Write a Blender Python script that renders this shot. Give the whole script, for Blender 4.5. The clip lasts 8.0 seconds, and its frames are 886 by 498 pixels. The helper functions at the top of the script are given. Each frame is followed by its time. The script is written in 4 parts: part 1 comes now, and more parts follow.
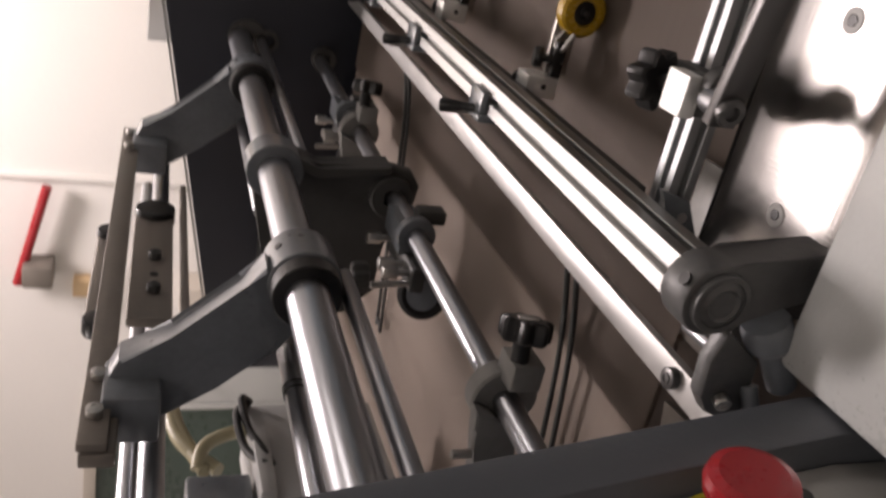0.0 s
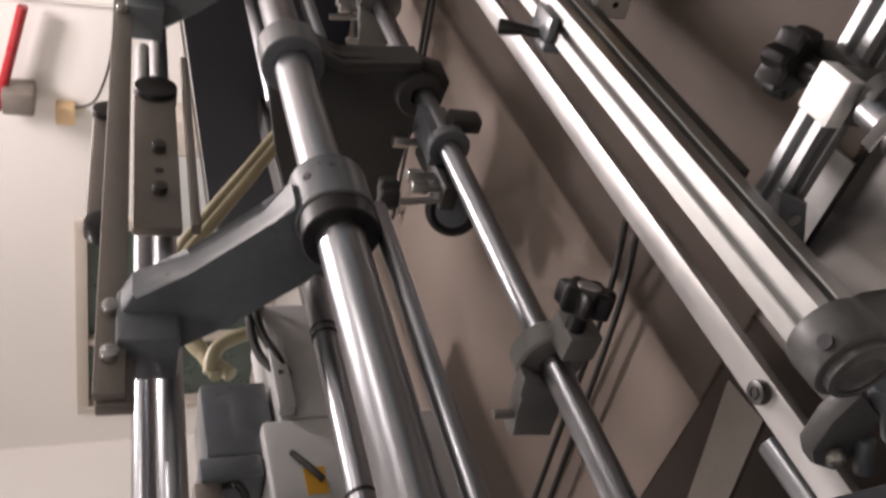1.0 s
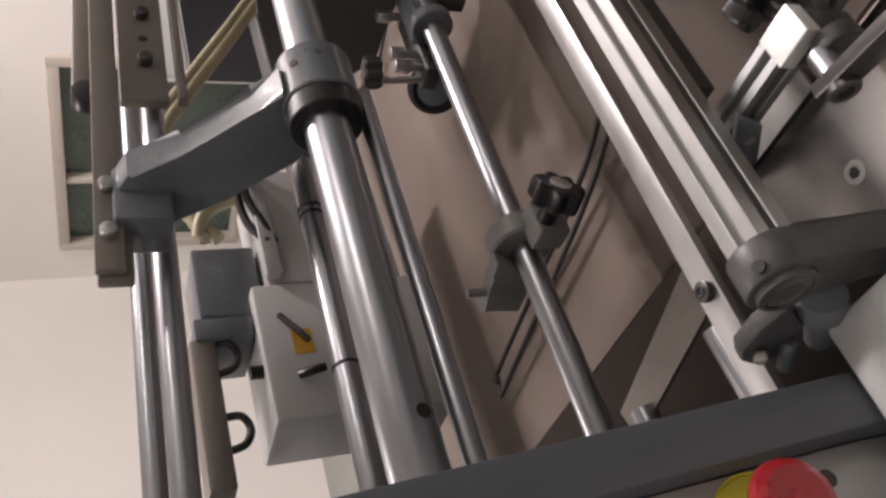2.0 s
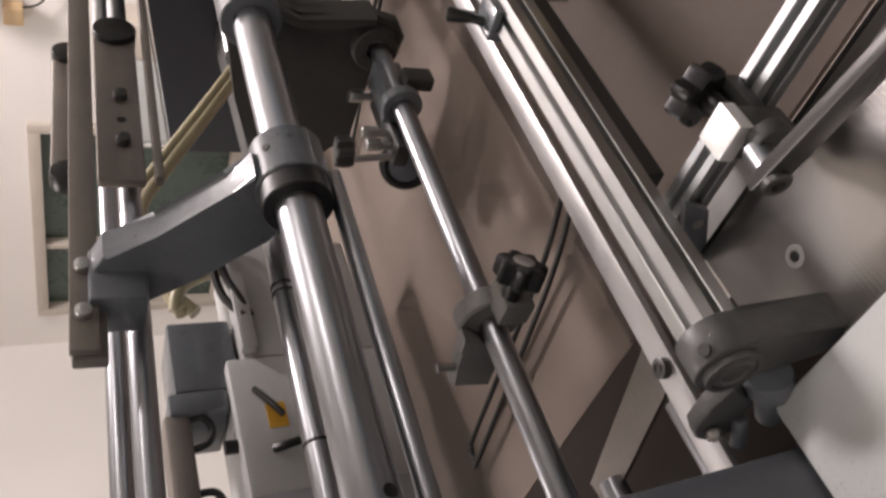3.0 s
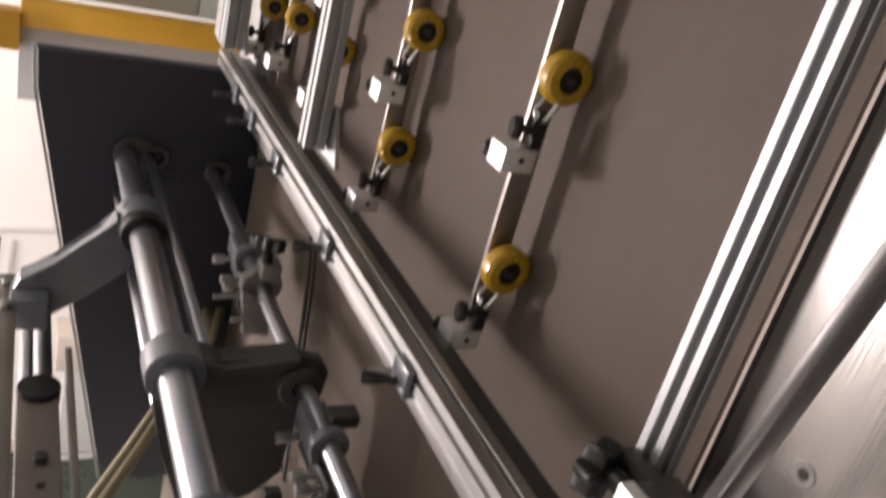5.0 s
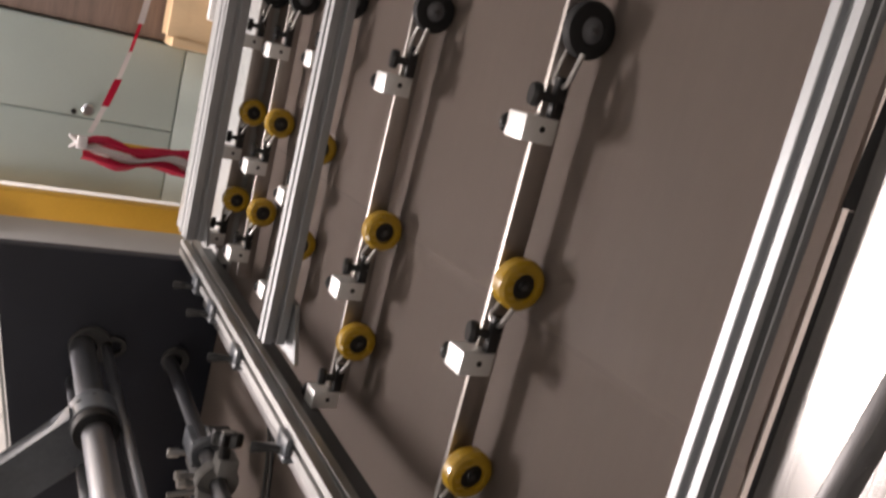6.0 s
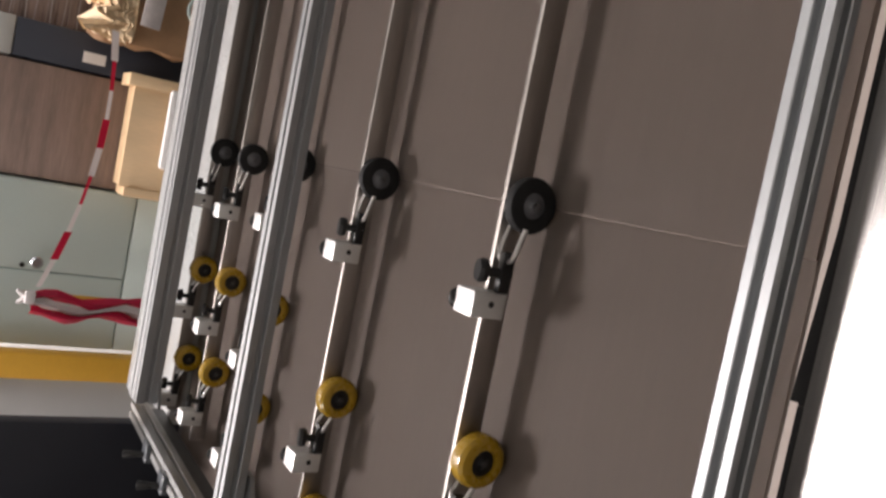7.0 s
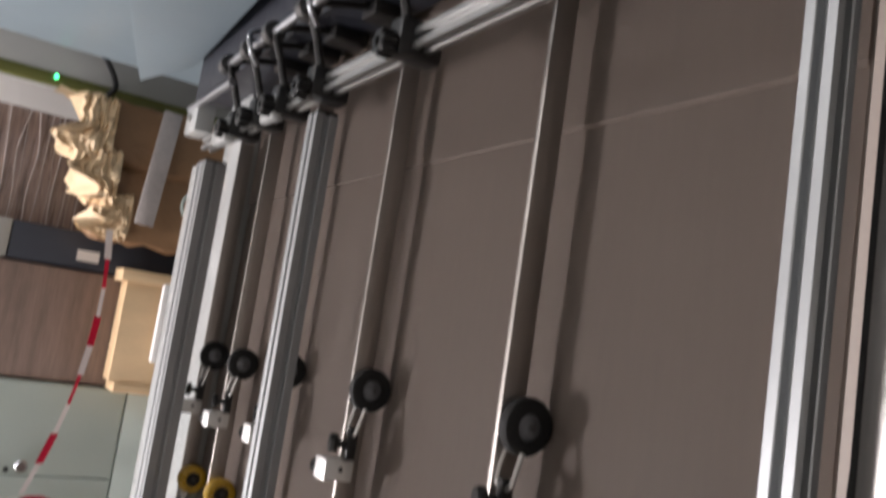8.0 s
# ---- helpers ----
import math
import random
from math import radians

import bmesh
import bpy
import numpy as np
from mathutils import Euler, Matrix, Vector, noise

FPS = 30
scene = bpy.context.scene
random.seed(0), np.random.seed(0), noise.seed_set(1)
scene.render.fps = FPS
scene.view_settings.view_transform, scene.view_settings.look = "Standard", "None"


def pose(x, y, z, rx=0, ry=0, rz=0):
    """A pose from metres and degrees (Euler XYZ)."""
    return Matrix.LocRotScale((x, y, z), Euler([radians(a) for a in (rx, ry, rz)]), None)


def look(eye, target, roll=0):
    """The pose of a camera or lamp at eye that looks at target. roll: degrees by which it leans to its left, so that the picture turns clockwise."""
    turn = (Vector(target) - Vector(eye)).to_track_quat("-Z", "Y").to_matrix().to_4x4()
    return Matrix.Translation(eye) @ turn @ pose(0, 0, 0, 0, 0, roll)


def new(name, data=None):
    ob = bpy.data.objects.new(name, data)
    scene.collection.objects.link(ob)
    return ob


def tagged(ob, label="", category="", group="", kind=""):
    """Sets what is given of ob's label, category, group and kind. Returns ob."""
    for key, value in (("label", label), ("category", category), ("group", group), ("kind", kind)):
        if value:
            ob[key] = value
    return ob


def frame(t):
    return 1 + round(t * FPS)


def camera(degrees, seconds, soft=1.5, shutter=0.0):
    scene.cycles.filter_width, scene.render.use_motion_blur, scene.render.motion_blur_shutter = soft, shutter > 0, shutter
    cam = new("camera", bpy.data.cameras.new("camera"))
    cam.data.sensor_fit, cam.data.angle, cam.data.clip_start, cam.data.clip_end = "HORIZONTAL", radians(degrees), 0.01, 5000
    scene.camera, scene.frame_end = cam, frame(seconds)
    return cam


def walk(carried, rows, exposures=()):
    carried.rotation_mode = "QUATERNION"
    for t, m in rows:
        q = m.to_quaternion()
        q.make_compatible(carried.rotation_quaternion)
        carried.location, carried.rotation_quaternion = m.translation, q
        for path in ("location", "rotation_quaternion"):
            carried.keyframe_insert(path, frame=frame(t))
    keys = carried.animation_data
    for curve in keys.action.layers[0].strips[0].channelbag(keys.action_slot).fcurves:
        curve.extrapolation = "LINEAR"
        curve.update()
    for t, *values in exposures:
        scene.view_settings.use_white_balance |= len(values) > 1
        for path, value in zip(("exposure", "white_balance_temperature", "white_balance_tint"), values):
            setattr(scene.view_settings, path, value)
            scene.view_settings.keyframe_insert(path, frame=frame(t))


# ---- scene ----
cam = camera(55.7, 8.0, soft=2.6, shutter=0.4)
PATH = [
    (0, (-0.102, -0.022, 1.388), (-0.938, 1.651, 0.677), -87.5),
    (0.5, (-0.028, 0.054, 1.424), (-1.141, 1.528, 0.657), -90.9),
    (1, (-0.058, 0.123, 1.416), (-1.236, 1.552, 0.661), -89.8),
    (1.2, (-0.061, 0.127, 1.431), (-1.337, 1.443, 0.632), -90.5),
    (2.3, (0.029, 0.12, 1.437), (-1.412, 1.261, 0.649), -93.2),
    (2.5, (0.034, 0.118, 1.438), (-1.395, 1.268, 0.64), -93.2),
    (3, (0.038, 0.12, 1.431), (-1.294, 1.355, 0.594), -92.1),
    (3.5, (0.041, 0.125, 1.429), (-1.227, 1.411, 0.571), -91.5),
    (4, (0.05, 0.129, 1.426), (-1.151, 1.464, 0.545), -91.2),
    (4.5, (0.079, 0.141, 1.422), (-0.994, 1.555, 0.502), -90.7),
    (5, (0.125, 0.149, 1.417), (-0.678, 1.711, 0.46), -88.3),
    (5.2, (0.139, 0.15, 1.41), (-0.567, 1.757, 0.452), -87.1),
    (6.3, (0.18, 0.154, 1.428), (-0.152, 1.831, 0.391), -82.5),
    (6.5, (0.194, 0.157, 1.428), (-0.074, 1.84, 0.38), -82.3),
    (7, (0.221, 0.166, 1.421), (0.085, 1.855, 0.358), -81.2),
    (7.5, (0.236, 0.172, 1.42), (0.213, 1.876, 0.373), -79.7),
    (8, (0.274, 0.179, 1.418), (0.523, 1.887, 0.407), -77.2),
]
walk(cam, [(t, look(eye, target, roll)) for t, eye, target, roll in PATH],
     [(0.0, -0.22, 6700, 13), (0.5, 0.03, 6550, 11), (1.0, 0.02, 6550, 12), (3.0, 0.1, 6550, 12), (4.0, 0.07, 6600, 13), (5.0, 0.14, 6600, 13), (6.5, -0.03, 6500, 10), (8.0, 0.02, 6150, 8)])

# ---- world, lights ----
world = bpy.data.worlds.new("hall_air")
scene.world = world
world.use_nodes = True
world.node_tree.nodes["Background"].inputs[0].default_value = (0.75, 0.8, 0.85, 1)
world.node_tree.nodes["Background"].inputs[1].default_value = 0.008


def unseen_lamp(x, y, z, sx, sy, watts, colour=(1.0, 0.9, 0.9)):
    data = bpy.data.lights.new("unseen_lamp_light", "AREA")
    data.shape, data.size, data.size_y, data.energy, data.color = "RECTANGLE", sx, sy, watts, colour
    ob = new("unseen_lamp_light", data)
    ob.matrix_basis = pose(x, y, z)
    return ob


# main light placed from the cast shadows; the next three are added fills
unseen_lamp(-0.9, 3.15, 3.85, 1.1, 0.5, 150)
unseen_lamp(-3.2, 0.7, 3.85, 1.2, 0.5, 28)
unseen_lamp(2.2, 2.4, 3.85, 1.2, 0.5, 20)
unseen_lamp(0.2, -1.6, 3.85, 1.2, 0.5, 6)


# ---- materials ----
def material(name, colour, rough=0.5, metal=0.0, vary=0.12, scale=6.0, fine=90.0, bump=0.05, rough_vary=0.1, streak=None, coat=0.0, island=0.0):
    mat = bpy.data.materials.new(name)
    mat.use_nodes = True
    nt = mat.node_tree
    b = nt.nodes["Principled BSDF"]
    b.inputs["Metallic"].default_value = metal
    b.inputs["Coat Weight"].default_value = coat
    tc = nt.nodes.new("ShaderNodeTexCoord")
    mp = nt.nodes.new("ShaderNodeMapping")
    nt.links.new(tc.outputs["Object"], mp.inputs[0])
    if streak:
        mp.inputs["Scale"].default_value = streak
    n1 = nt.nodes.new("ShaderNodeTexNoise")
    n1.inputs["Scale"].default_value, n1.inputs["Detail"].default_value = scale, 5
    n2 = nt.nodes.new("ShaderNodeTexNoise")
    n2.inputs["Scale"].default_value, n2.inputs["Detail"].default_value = fine, 3
    for n in (n1, n2):
        nt.links.new(mp.outputs[0], n.inputs["Vector"])
    mix = nt.nodes.new("ShaderNodeMath")
    mix.operation = "MULTIPLY_ADD"
    mix.inputs[1].default_value = 0.35
    nt.links.new(n2.outputs[0], mix.inputs[0])
    sc = nt.nodes.new("ShaderNodeMath")
    sc.operation = "MULTIPLY"
    sc.inputs[1].default_value = 0.65
    nt.links.new(n1.outputs[0], sc.inputs[0])
    nt.links.new(sc.outputs[0], mix.inputs[2])
    ramp = nt.nodes.new("ShaderNodeMapRange")
    ramp.inputs["From Min"].default_value, ramp.inputs["From Max"].default_value = 0.3, 0.7
    ramp.inputs["To Min"].default_value, ramp.inputs["To Max"].default_value = 1 - vary, 1 + vary
    nt.links.new(mix.outputs[0], ramp.inputs["Value"])
    tint = nt.nodes.new("ShaderNodeVectorMath")
    tint.operation = "SCALE"
    tint.inputs[0].default_value = colour
    nt.links.new(ramp.outputs[0], tint.inputs["Scale"])
    nt.links.new(tint.outputs[0], b.inputs["Base Color"])
    rr = nt.nodes.new("ShaderNodeMapRange")
    rr.inputs["From Min"].default_value, rr.inputs["From Max"].default_value = 0.3, 0.7
    rr.inputs["To Min"].default_value, rr.inputs["To Max"].default_value = max(0.03, rough - rough_vary), min(1, rough + rough_vary)
    nt.links.new(mix.outputs[0], rr.inputs["Value"])
    nt.links.new(rr.outputs[0], b.inputs["Roughness"])
    if bump:
        bp = nt.nodes.new("ShaderNodeBump")
        bp.inputs["Strength"].default_value, bp.inputs["Distance"].default_value = bump, 0.002
        nt.links.new(n2.outputs[0], bp.inputs["Height"])
        nt.links.new(bp.outputs[0], b.inputs["Normal"])
    return mat


CHROME = material("chromed_steel", (0.39, 0.4, 0.42), 0.33, 1.0, 0.12, 8, 120, 0.03, 0.07, streak=(1, 0.15, 1))
STEEL = material("bare_steel", (0.5, 0.49, 0.47), 0.34, 1.0, 0.15, 10, 160, 0.05, 0.1)
ALU = material("anodised_aluminium", (0.37, 0.38, 0.385), 0.48, 0.85, 0.06, 5, 200, 0.03, 0.05, streak=(0.2, 1, 1))
ALU_Y = material("anodised_aluminium_cross", (0.43, 0.43, 0.42), 0.4, 1.0, 0.06, 5, 200, 0.03, 0.06, streak=(1, 0.2, 1))
ALU_BLOCK = material("milled_aluminium", (0.82, 0.82, 0.8), 0.45, 0.7, 0.06, 20, 300, 0.03)
BAR = material("flat_bar_steel", (0.44, 0.41, 0.38), 0.42, 1.0, 0.14, 9, 140, 0.05, streak=(0.2, 1, 1))
GREY = material("mid_grey_casting", (0.22, 0.215, 0.205), 0.45, 0.1, 0.15, 14, 120, 0.1)
STRIP = material("polished_strip_steel", (0.5, 0.49, 0.48), 0.42, 0.8, 0.1, 9, 140, 0.01, streak=(1, 0.2, 1))
CAST = material("grey_painted_casting", (0.125, 0.137, 0.15), 0.34, 0.0, 0.22, 14, 120, 0.12, coat=0.4)
CLAMP = material("worn_grey_casting", (0.075, 0.075, 0.074), 0.45, 0.1, 0.3, 22, 160, 0.15)
CAST_DARK = material("dark_grey_casting", (0.05, 0.049, 0.047), 0.5, 0.0, 0.2, 14, 120, 0.12)
BRONZE = material("brown_grey_plate", (0.21, 0.185, 0.162), 0.5, 0.35, 0.15, 14, 140, 0.08)
GUN = material("gunmetal_bar", (0.1, 0.097, 0.096), 0.36, 0.7, 0.12, 12, 160, 0.04, streak=(0.2, 1, 1))
NAVY = material("charcoal_navy_paint", (0.02, 0.0225, 0.032), 0.5, 0.0, 0.12, 5, 160, 0.12)
BAND = material("slate_grey_paint", (0.088, 0.096, 0.108), 0.42, 0.0, 0.08, 6, 260, 0.15)
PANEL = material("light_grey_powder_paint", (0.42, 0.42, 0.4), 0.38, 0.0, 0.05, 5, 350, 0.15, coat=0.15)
COVER = material("pale_grey_cover_paint", (0.47, 0.48, 0.47), 0.3, 0.0, 0.05, 4, 300, 0.08, coat=0.4)
BLACK = material("black_plastic", (0.008, 0.0075, 0.0075), 0.38, 0.0, 0.2, 25, 200, 0.05)
RUBBER = material("black_rubber", (0.005, 0.0047, 0.0045), 0.75, 0.0, 0.2, 25, 260, 0.1)
HUB = material("grey_nylon_hub", (0.1, 0.1, 0.105), 0.5, 0.0, 0.1, 25, 260, 0.05)
YELLOW = material("amber_polyurethane", (0.36, 0.215, 0.012), 0.28, 0.0, 0.12, 30, 200, 0.04, coat=0.4)
RED = material("red_plastic", (0.33, 0.01, 0.016), 0.32, 0.0, 0.05, 20, 200, 0.03, coat=0.3)
DARKRED = material("dark_red_plastic", (0.16, 0.008, 0.014), 0.3, 0.0, 0.05, 20, 200, 0.03, coat=0.3)
STOPYEL = material("yellow_legend_plate", (0.6, 0.56, 0.03), 0.4, 0.0, 0.05, 20, 200, 0.02)
INK = material("black_print", (0.03, 0.03, 0.02), 0.6, 0.0, 0.05)
PAPER = material("grey_brown_board_paper", (0.452, 0.371, 0.312), 0.6, 0.0, 0.055, 5, 120, 0.05, streak=(0.12, 1, 1))
# board edge colour, darkened to hold the shadow line at the seams
RAW = material("seam_shade_board_edge", (0.22, 0.175, 0.145), 0.8, 0.0, 0.1, 20, 200, 0.05)
MARGIN = material("brown_grey_table_margin", (0.36, 0.302, 0.262), 0.55, 0.0, 0.05, 4, 200, 0.05)
WALLM = material("white_wall_paint", (0.82, 0.79, 0.755), 0.8, 0.0, 0.03, 1.2, 60, 0.08)
FLOORM = material("painted_concrete_floor", (0.32, 0.33, 0.31), 0.45, 0.0, 0.12, 1.5, 40, 0.1)
LOCKER = material("grey_green_locker_paint", (0.6, 0.68, 0.635), 0.4, 0.0, 0.05, 3, 160, 0.05)
ORANGE = material("orange_yellow_paint", (0.66, 0.36, 0.035), 0.45, 0.0, 0.1, 5, 120, 0.06)
WOOD = material("dark_wood_grain", (0.235, 0.165, 0.132), 0.55, 0.0, 0.28, 3.0, 22, 0.1, streak=(1.2, 6, 14))
PLY = material("pale_plywood", (0.7, 0.5, 0.29), 0.6, 0.0, 0.1, 3.0, 30, 0.05, streak=(6, 6, 1))
CRATE = material("dark_blue_crate", (0.022, 0.025, 0.035), 0.5, 0.0, 0.12, 8, 80, 0.05)
# paler than KRAFT to carry the strong light on the torn edges
TORN = material("lit_kraft_edge", (0.8, 0.6, 0.37), 0.5, 0.0, 0.15, 9, 60, 0.2)
KRAFT = material("crumpled_kraft_paper", (0.3, 0.17, 0.085), 0.5, 0.0, 0.15, 9, 60, 0.2)
STACK = material("wrapped_brown_boards", (0.26, 0.18, 0.15), 0.3, 0.0, 0.7, 5, 30, 0.5, streak=(0.6, 1, 9), coat=0.6)
FILM = material("clear_wrapping_film", (0.5, 0.44, 0.41), 0.18, 0.0, 0.2, 6, 60, 0.1, coat=0.6)
TAPE_R = material("red_barrier_tape", (0.6, 0.02, 0.08), 0.4, 0.0, 0.05)
TAPE_W = material("white_barrier_tape", (0.75, 0.7, 0.68), 0.4, 0.0, 0.05)
HOSE = material("beige_hose", (0.36, 0.32, 0.2), 0.4, 0.0, 0.08, 20, 100, 0.03)
BOX = material("grey_enclosure_paint", (0.46, 0.46, 0.45), 0.45, 0.0, 0.05, 10, 200, 0.08)
GREENW = material("green_tinted_backing", (0.05, 0.075, 0.06), 0.3, 0.0, 0.2, 3, 30, 0.02)
WINFR = material("beige_window_frame", (0.5, 0.45, 0.39), 0.5, 0.0, 0.06, 6, 100, 0.05)
PRESS = material("blue_grey_machine_paint", (0.24, 0.3, 0.335), 0.4, 0.0, 0.06, 5, 150, 0.08)
OLIVE = material("olive_trim", (0.12, 0.125, 0.025), 0.5, 0.0, 0.1)
# near-black colour carries the shade inside the feeder
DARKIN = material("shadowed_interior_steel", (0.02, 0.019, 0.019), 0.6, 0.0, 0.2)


def brushed_plate():
    mat = bpy.data.materials.new("brushed_stainless_plate")
    mat.use_nodes = True
    nt = mat.node_tree
    b = nt.nodes["Principled BSDF"]
    b.inputs["Metallic"].default_value = 1.0
    b.inputs["Base Color"].default_value = (0.4, 0.385, 0.37, 1)
    tc = nt.nodes.new("ShaderNodeTexCoord")
    mp = nt.nodes.new("ShaderNodeMapping")
    mp.inputs["Scale"].default_value = (12, 900, 1)
    n = nt.nodes.new("ShaderNodeTexNoise")
    n.inputs["Scale"].default_value = 1.0
    wv = nt.nodes.new("ShaderNodeTexVoronoi")
    wv.inputs["Scale"].default_value = 260
    wv.inputs["Randomness"].default_value = 0.15
    add = nt.nodes.new("ShaderNodeMath")
    add.operation = "MULTIPLY_ADD"
    add.inputs[1].default_value = 0.6
    bp = nt.nodes.new("ShaderNodeBump")
    bp.inputs["Strength"].default_value, bp.inputs["Distance"].default_value = 0.08, 0.0012
    nt.links.new(tc.outputs["Object"], mp.inputs[0])
    nt.links.new(mp.outputs[0], n.inputs["Vector"])
    nt.links.new(tc.outputs["Object"], wv.inputs["Vector"])
    nt.links.new(wv.outputs["Distance"], add.inputs[0])
    nt.links.new(n.outputs[0], add.inputs[2])
    nt.links.new(add.outputs[0], bp.inputs["Height"])
    nt.links.new(bp.outputs[0], b.inputs["Normal"])
    b.inputs["Roughness"].default_value = 0.27
    return mat


PLATE = brushed_plate()


def vary_by_object(mat, amount):
    nt = mat.node_tree
    info = nt.nodes.new("ShaderNodeObjectInfo")
    rng = nt.nodes.new("ShaderNodeMapRange")
    rng.inputs["To Min"].default_value, rng.inputs["To Max"].default_value = 1 - amount, 1 + amount
    mul = nt.nodes.new("ShaderNodeVectorMath")
    mul.operation = "SCALE"
    b = nt.nodes["Principled BSDF"]
    old = b.inputs["Base Color"].links[0].from_socket
    nt.links.new(info.outputs["Random"], rng.inputs["Value"])
    nt.links.new(old, mul.inputs[0])
    nt.links.new(rng.outputs[0], mul.inputs["Scale"])
    nt.links.new(mul.outputs[0], b.inputs["Base Color"])


vary_by_object(PAPER, 0.07)


def glow(name, colour, strength):
    mat = bpy.data.materials.new(name)
    mat.use_nodes = True
    b = mat.node_tree.nodes["Principled BSDF"]
    b.inputs["Base Color"].default_value = (*colour, 1)
    b.inputs["Emission Color"].default_value = (*colour, 1)
    b.inputs["Emission Strength"].default_value = strength
    return mat


LAMP = glow("lamp_diffuser", (1.0, 0.94, 0.88), 6.0)
LED = glow("green_led", (0.1, 1.0, 0.35), 4.0)


# ---- building helpers ----
ORIGIN = {}
# the feeder's cross shafts drop a little towards the far side
FEED = Matrix.Translation((-0.5, 0.7, 1.2)) @ pose(0, 0, 0, -1.7, 0, 0) @ Matrix.Translation((0.5, -0.7, -1.2))
STILL = Matrix()


def thing(name, origin, label, category, group="", kind="", m=STILL):
    ob = new(name)
    ob.matrix_basis = m @ Matrix.Translation(origin)
    ORIGIN[ob] = Vector(origin)
    ob.empty_display_size = 0.05
    return tagged(ob, label, category, group, kind)


def mesh_of(bm, mat, smooth=24):
    bmesh.ops.recalc_face_normals(bm, faces=bm.faces)
    me = bpy.data.meshes.new("shape")
    bm.to_mesh(me)
    bm.free()
    me.materials.append(mat)
    me.shade_smooth()
    me.set_sharp_from_angle(angle=radians(smooth))
    return me


def part(name, bm, mat, parent, label="", at=None):
    o = ORIGIN[parent]
    pivot = Vector(at) if at is not None else o
    bmesh.ops.translate(bm, verts=bm.verts, vec=-pivot)
    ob = new(name, mesh_of(bm, mat))
    ob.parent = parent
    ob.location = pivot - o
    ORIGIN[ob] = pivot
    if label:
        ob["label"] = label
    return ob


def single(name, bm, mat, origin, label, category, group="", kind="", m=STILL):
    bmesh.ops.translate(bm, verts=bm.verts, vec=-Vector(origin))
    ob = new(name, mesh_of(bm, mat))
    ob.matrix_basis = m @ Matrix.Translation(origin)
    ORIGIN[ob] = Vector(origin)
    return tagged(ob, label, category, group, kind)


def box(lo, hi, bevel=0.0, bm=None, turn=None):
    own = bm is None
    bm = bm or bmesh.new()
    made = bmesh.ops.create_cube(bm, size=1)["verts"]
    size = Vector(hi) - Vector(lo)
    mid = (Vector(hi) + Vector(lo)) / 2
    m = Matrix.Translation(mid) @ (turn or STILL) @ Matrix.Diagonal((*size, 1))
    bmesh.ops.transform(bm, matrix=m, verts=made)
    if bevel:
        es = list({e for v in made for e in v.link_edges})
        bmesh.ops.bevel(bm, geom=es, offset=bevel, segments=2, affect="EDGES", profile=0.5)
    return bm


def rod(a, b, r, seg=28, bm=None, r2=None, bevel=0.0):
    bm = bm or bmesh.new()
    a, b = Vector(a), Vector(b)
    d = b - a
    made = bmesh.ops.create_cone(bm, cap_ends=True, segments=seg, radius1=r, radius2=r if r2 is None else r2, depth=d.length)["verts"]
    m = Matrix.Translation((a + b) / 2) @ d.to_track_quat("Z", "Y").to_matrix().to_4x4()
    bmesh.ops.transform(bm, matrix=m, verts=made)
    if bevel:
        es = [e for e in {e for v in made for e in v.link_edges} if any(len(f.verts) > 4 for f in e.link_faces)]
        bmesh.ops.bevel(bm, geom=es, offset=bevel, segments=2, affect="EDGES", profile=0.5)
    return bm


def ring(centre, axis, ro, ri, depth, seg=32, bm=None):
    """A flat ring round an axis, with a hole through it."""
    bm = bm or bmesh.new()
    q = Vector(axis).to_track_quat("Z", "Y").to_matrix().to_4x4()
    m = Matrix.Translation(centre) @ q
    c = 0.12 * (ro - ri)
    prof = [(ri, -depth / 2), (ro - c, -depth / 2), (ro, -depth / 2 + c), (ro, depth / 2 - c), (ro - c, depth / 2), (ri, depth / 2)]
    rows = []
    for i in range(seg):
        a = 2 * math.pi * i / seg
        rows.append([bm.verts.new(m @ Vector((r * math.cos(a), r * math.sin(a), z))) for r, z in prof])
    for i in range(seg):
        p, q2 = rows[i], rows[(i + 1) % seg]
        for j in range(len(prof)):
            k = (j + 1) % len(prof)
            bm.faces.new((p[j], p[k], q2[k], q2[j]))
    return bm


def lathe(centre, axis, prof, seg=32, bm=None):
    """prof: (radius, along) pairs from one end to the other."""
    bm = bm or bmesh.new()
    m = Matrix.Translation(centre) @ Vector(axis).to_track_quat("Z", "Y").to_matrix().to_4x4()
    rows = [[bm.verts.new(m @ Vector((max(r, 1e-5) * math.cos(2 * math.pi * i / seg), max(r, 1e-5) * math.sin(2 * math.pi * i / seg), z))) for i in range(seg)] for r, z in prof]
    for u, v in zip(rows, rows[1:]):
        for i in range(seg):
            k = (i + 1) % seg
            bm.faces.new((u[i], u[k], v[k], v[i]))
    bm.faces.new(rows[0][::-1])
    bm.faces.new(rows[-1])
    return bm


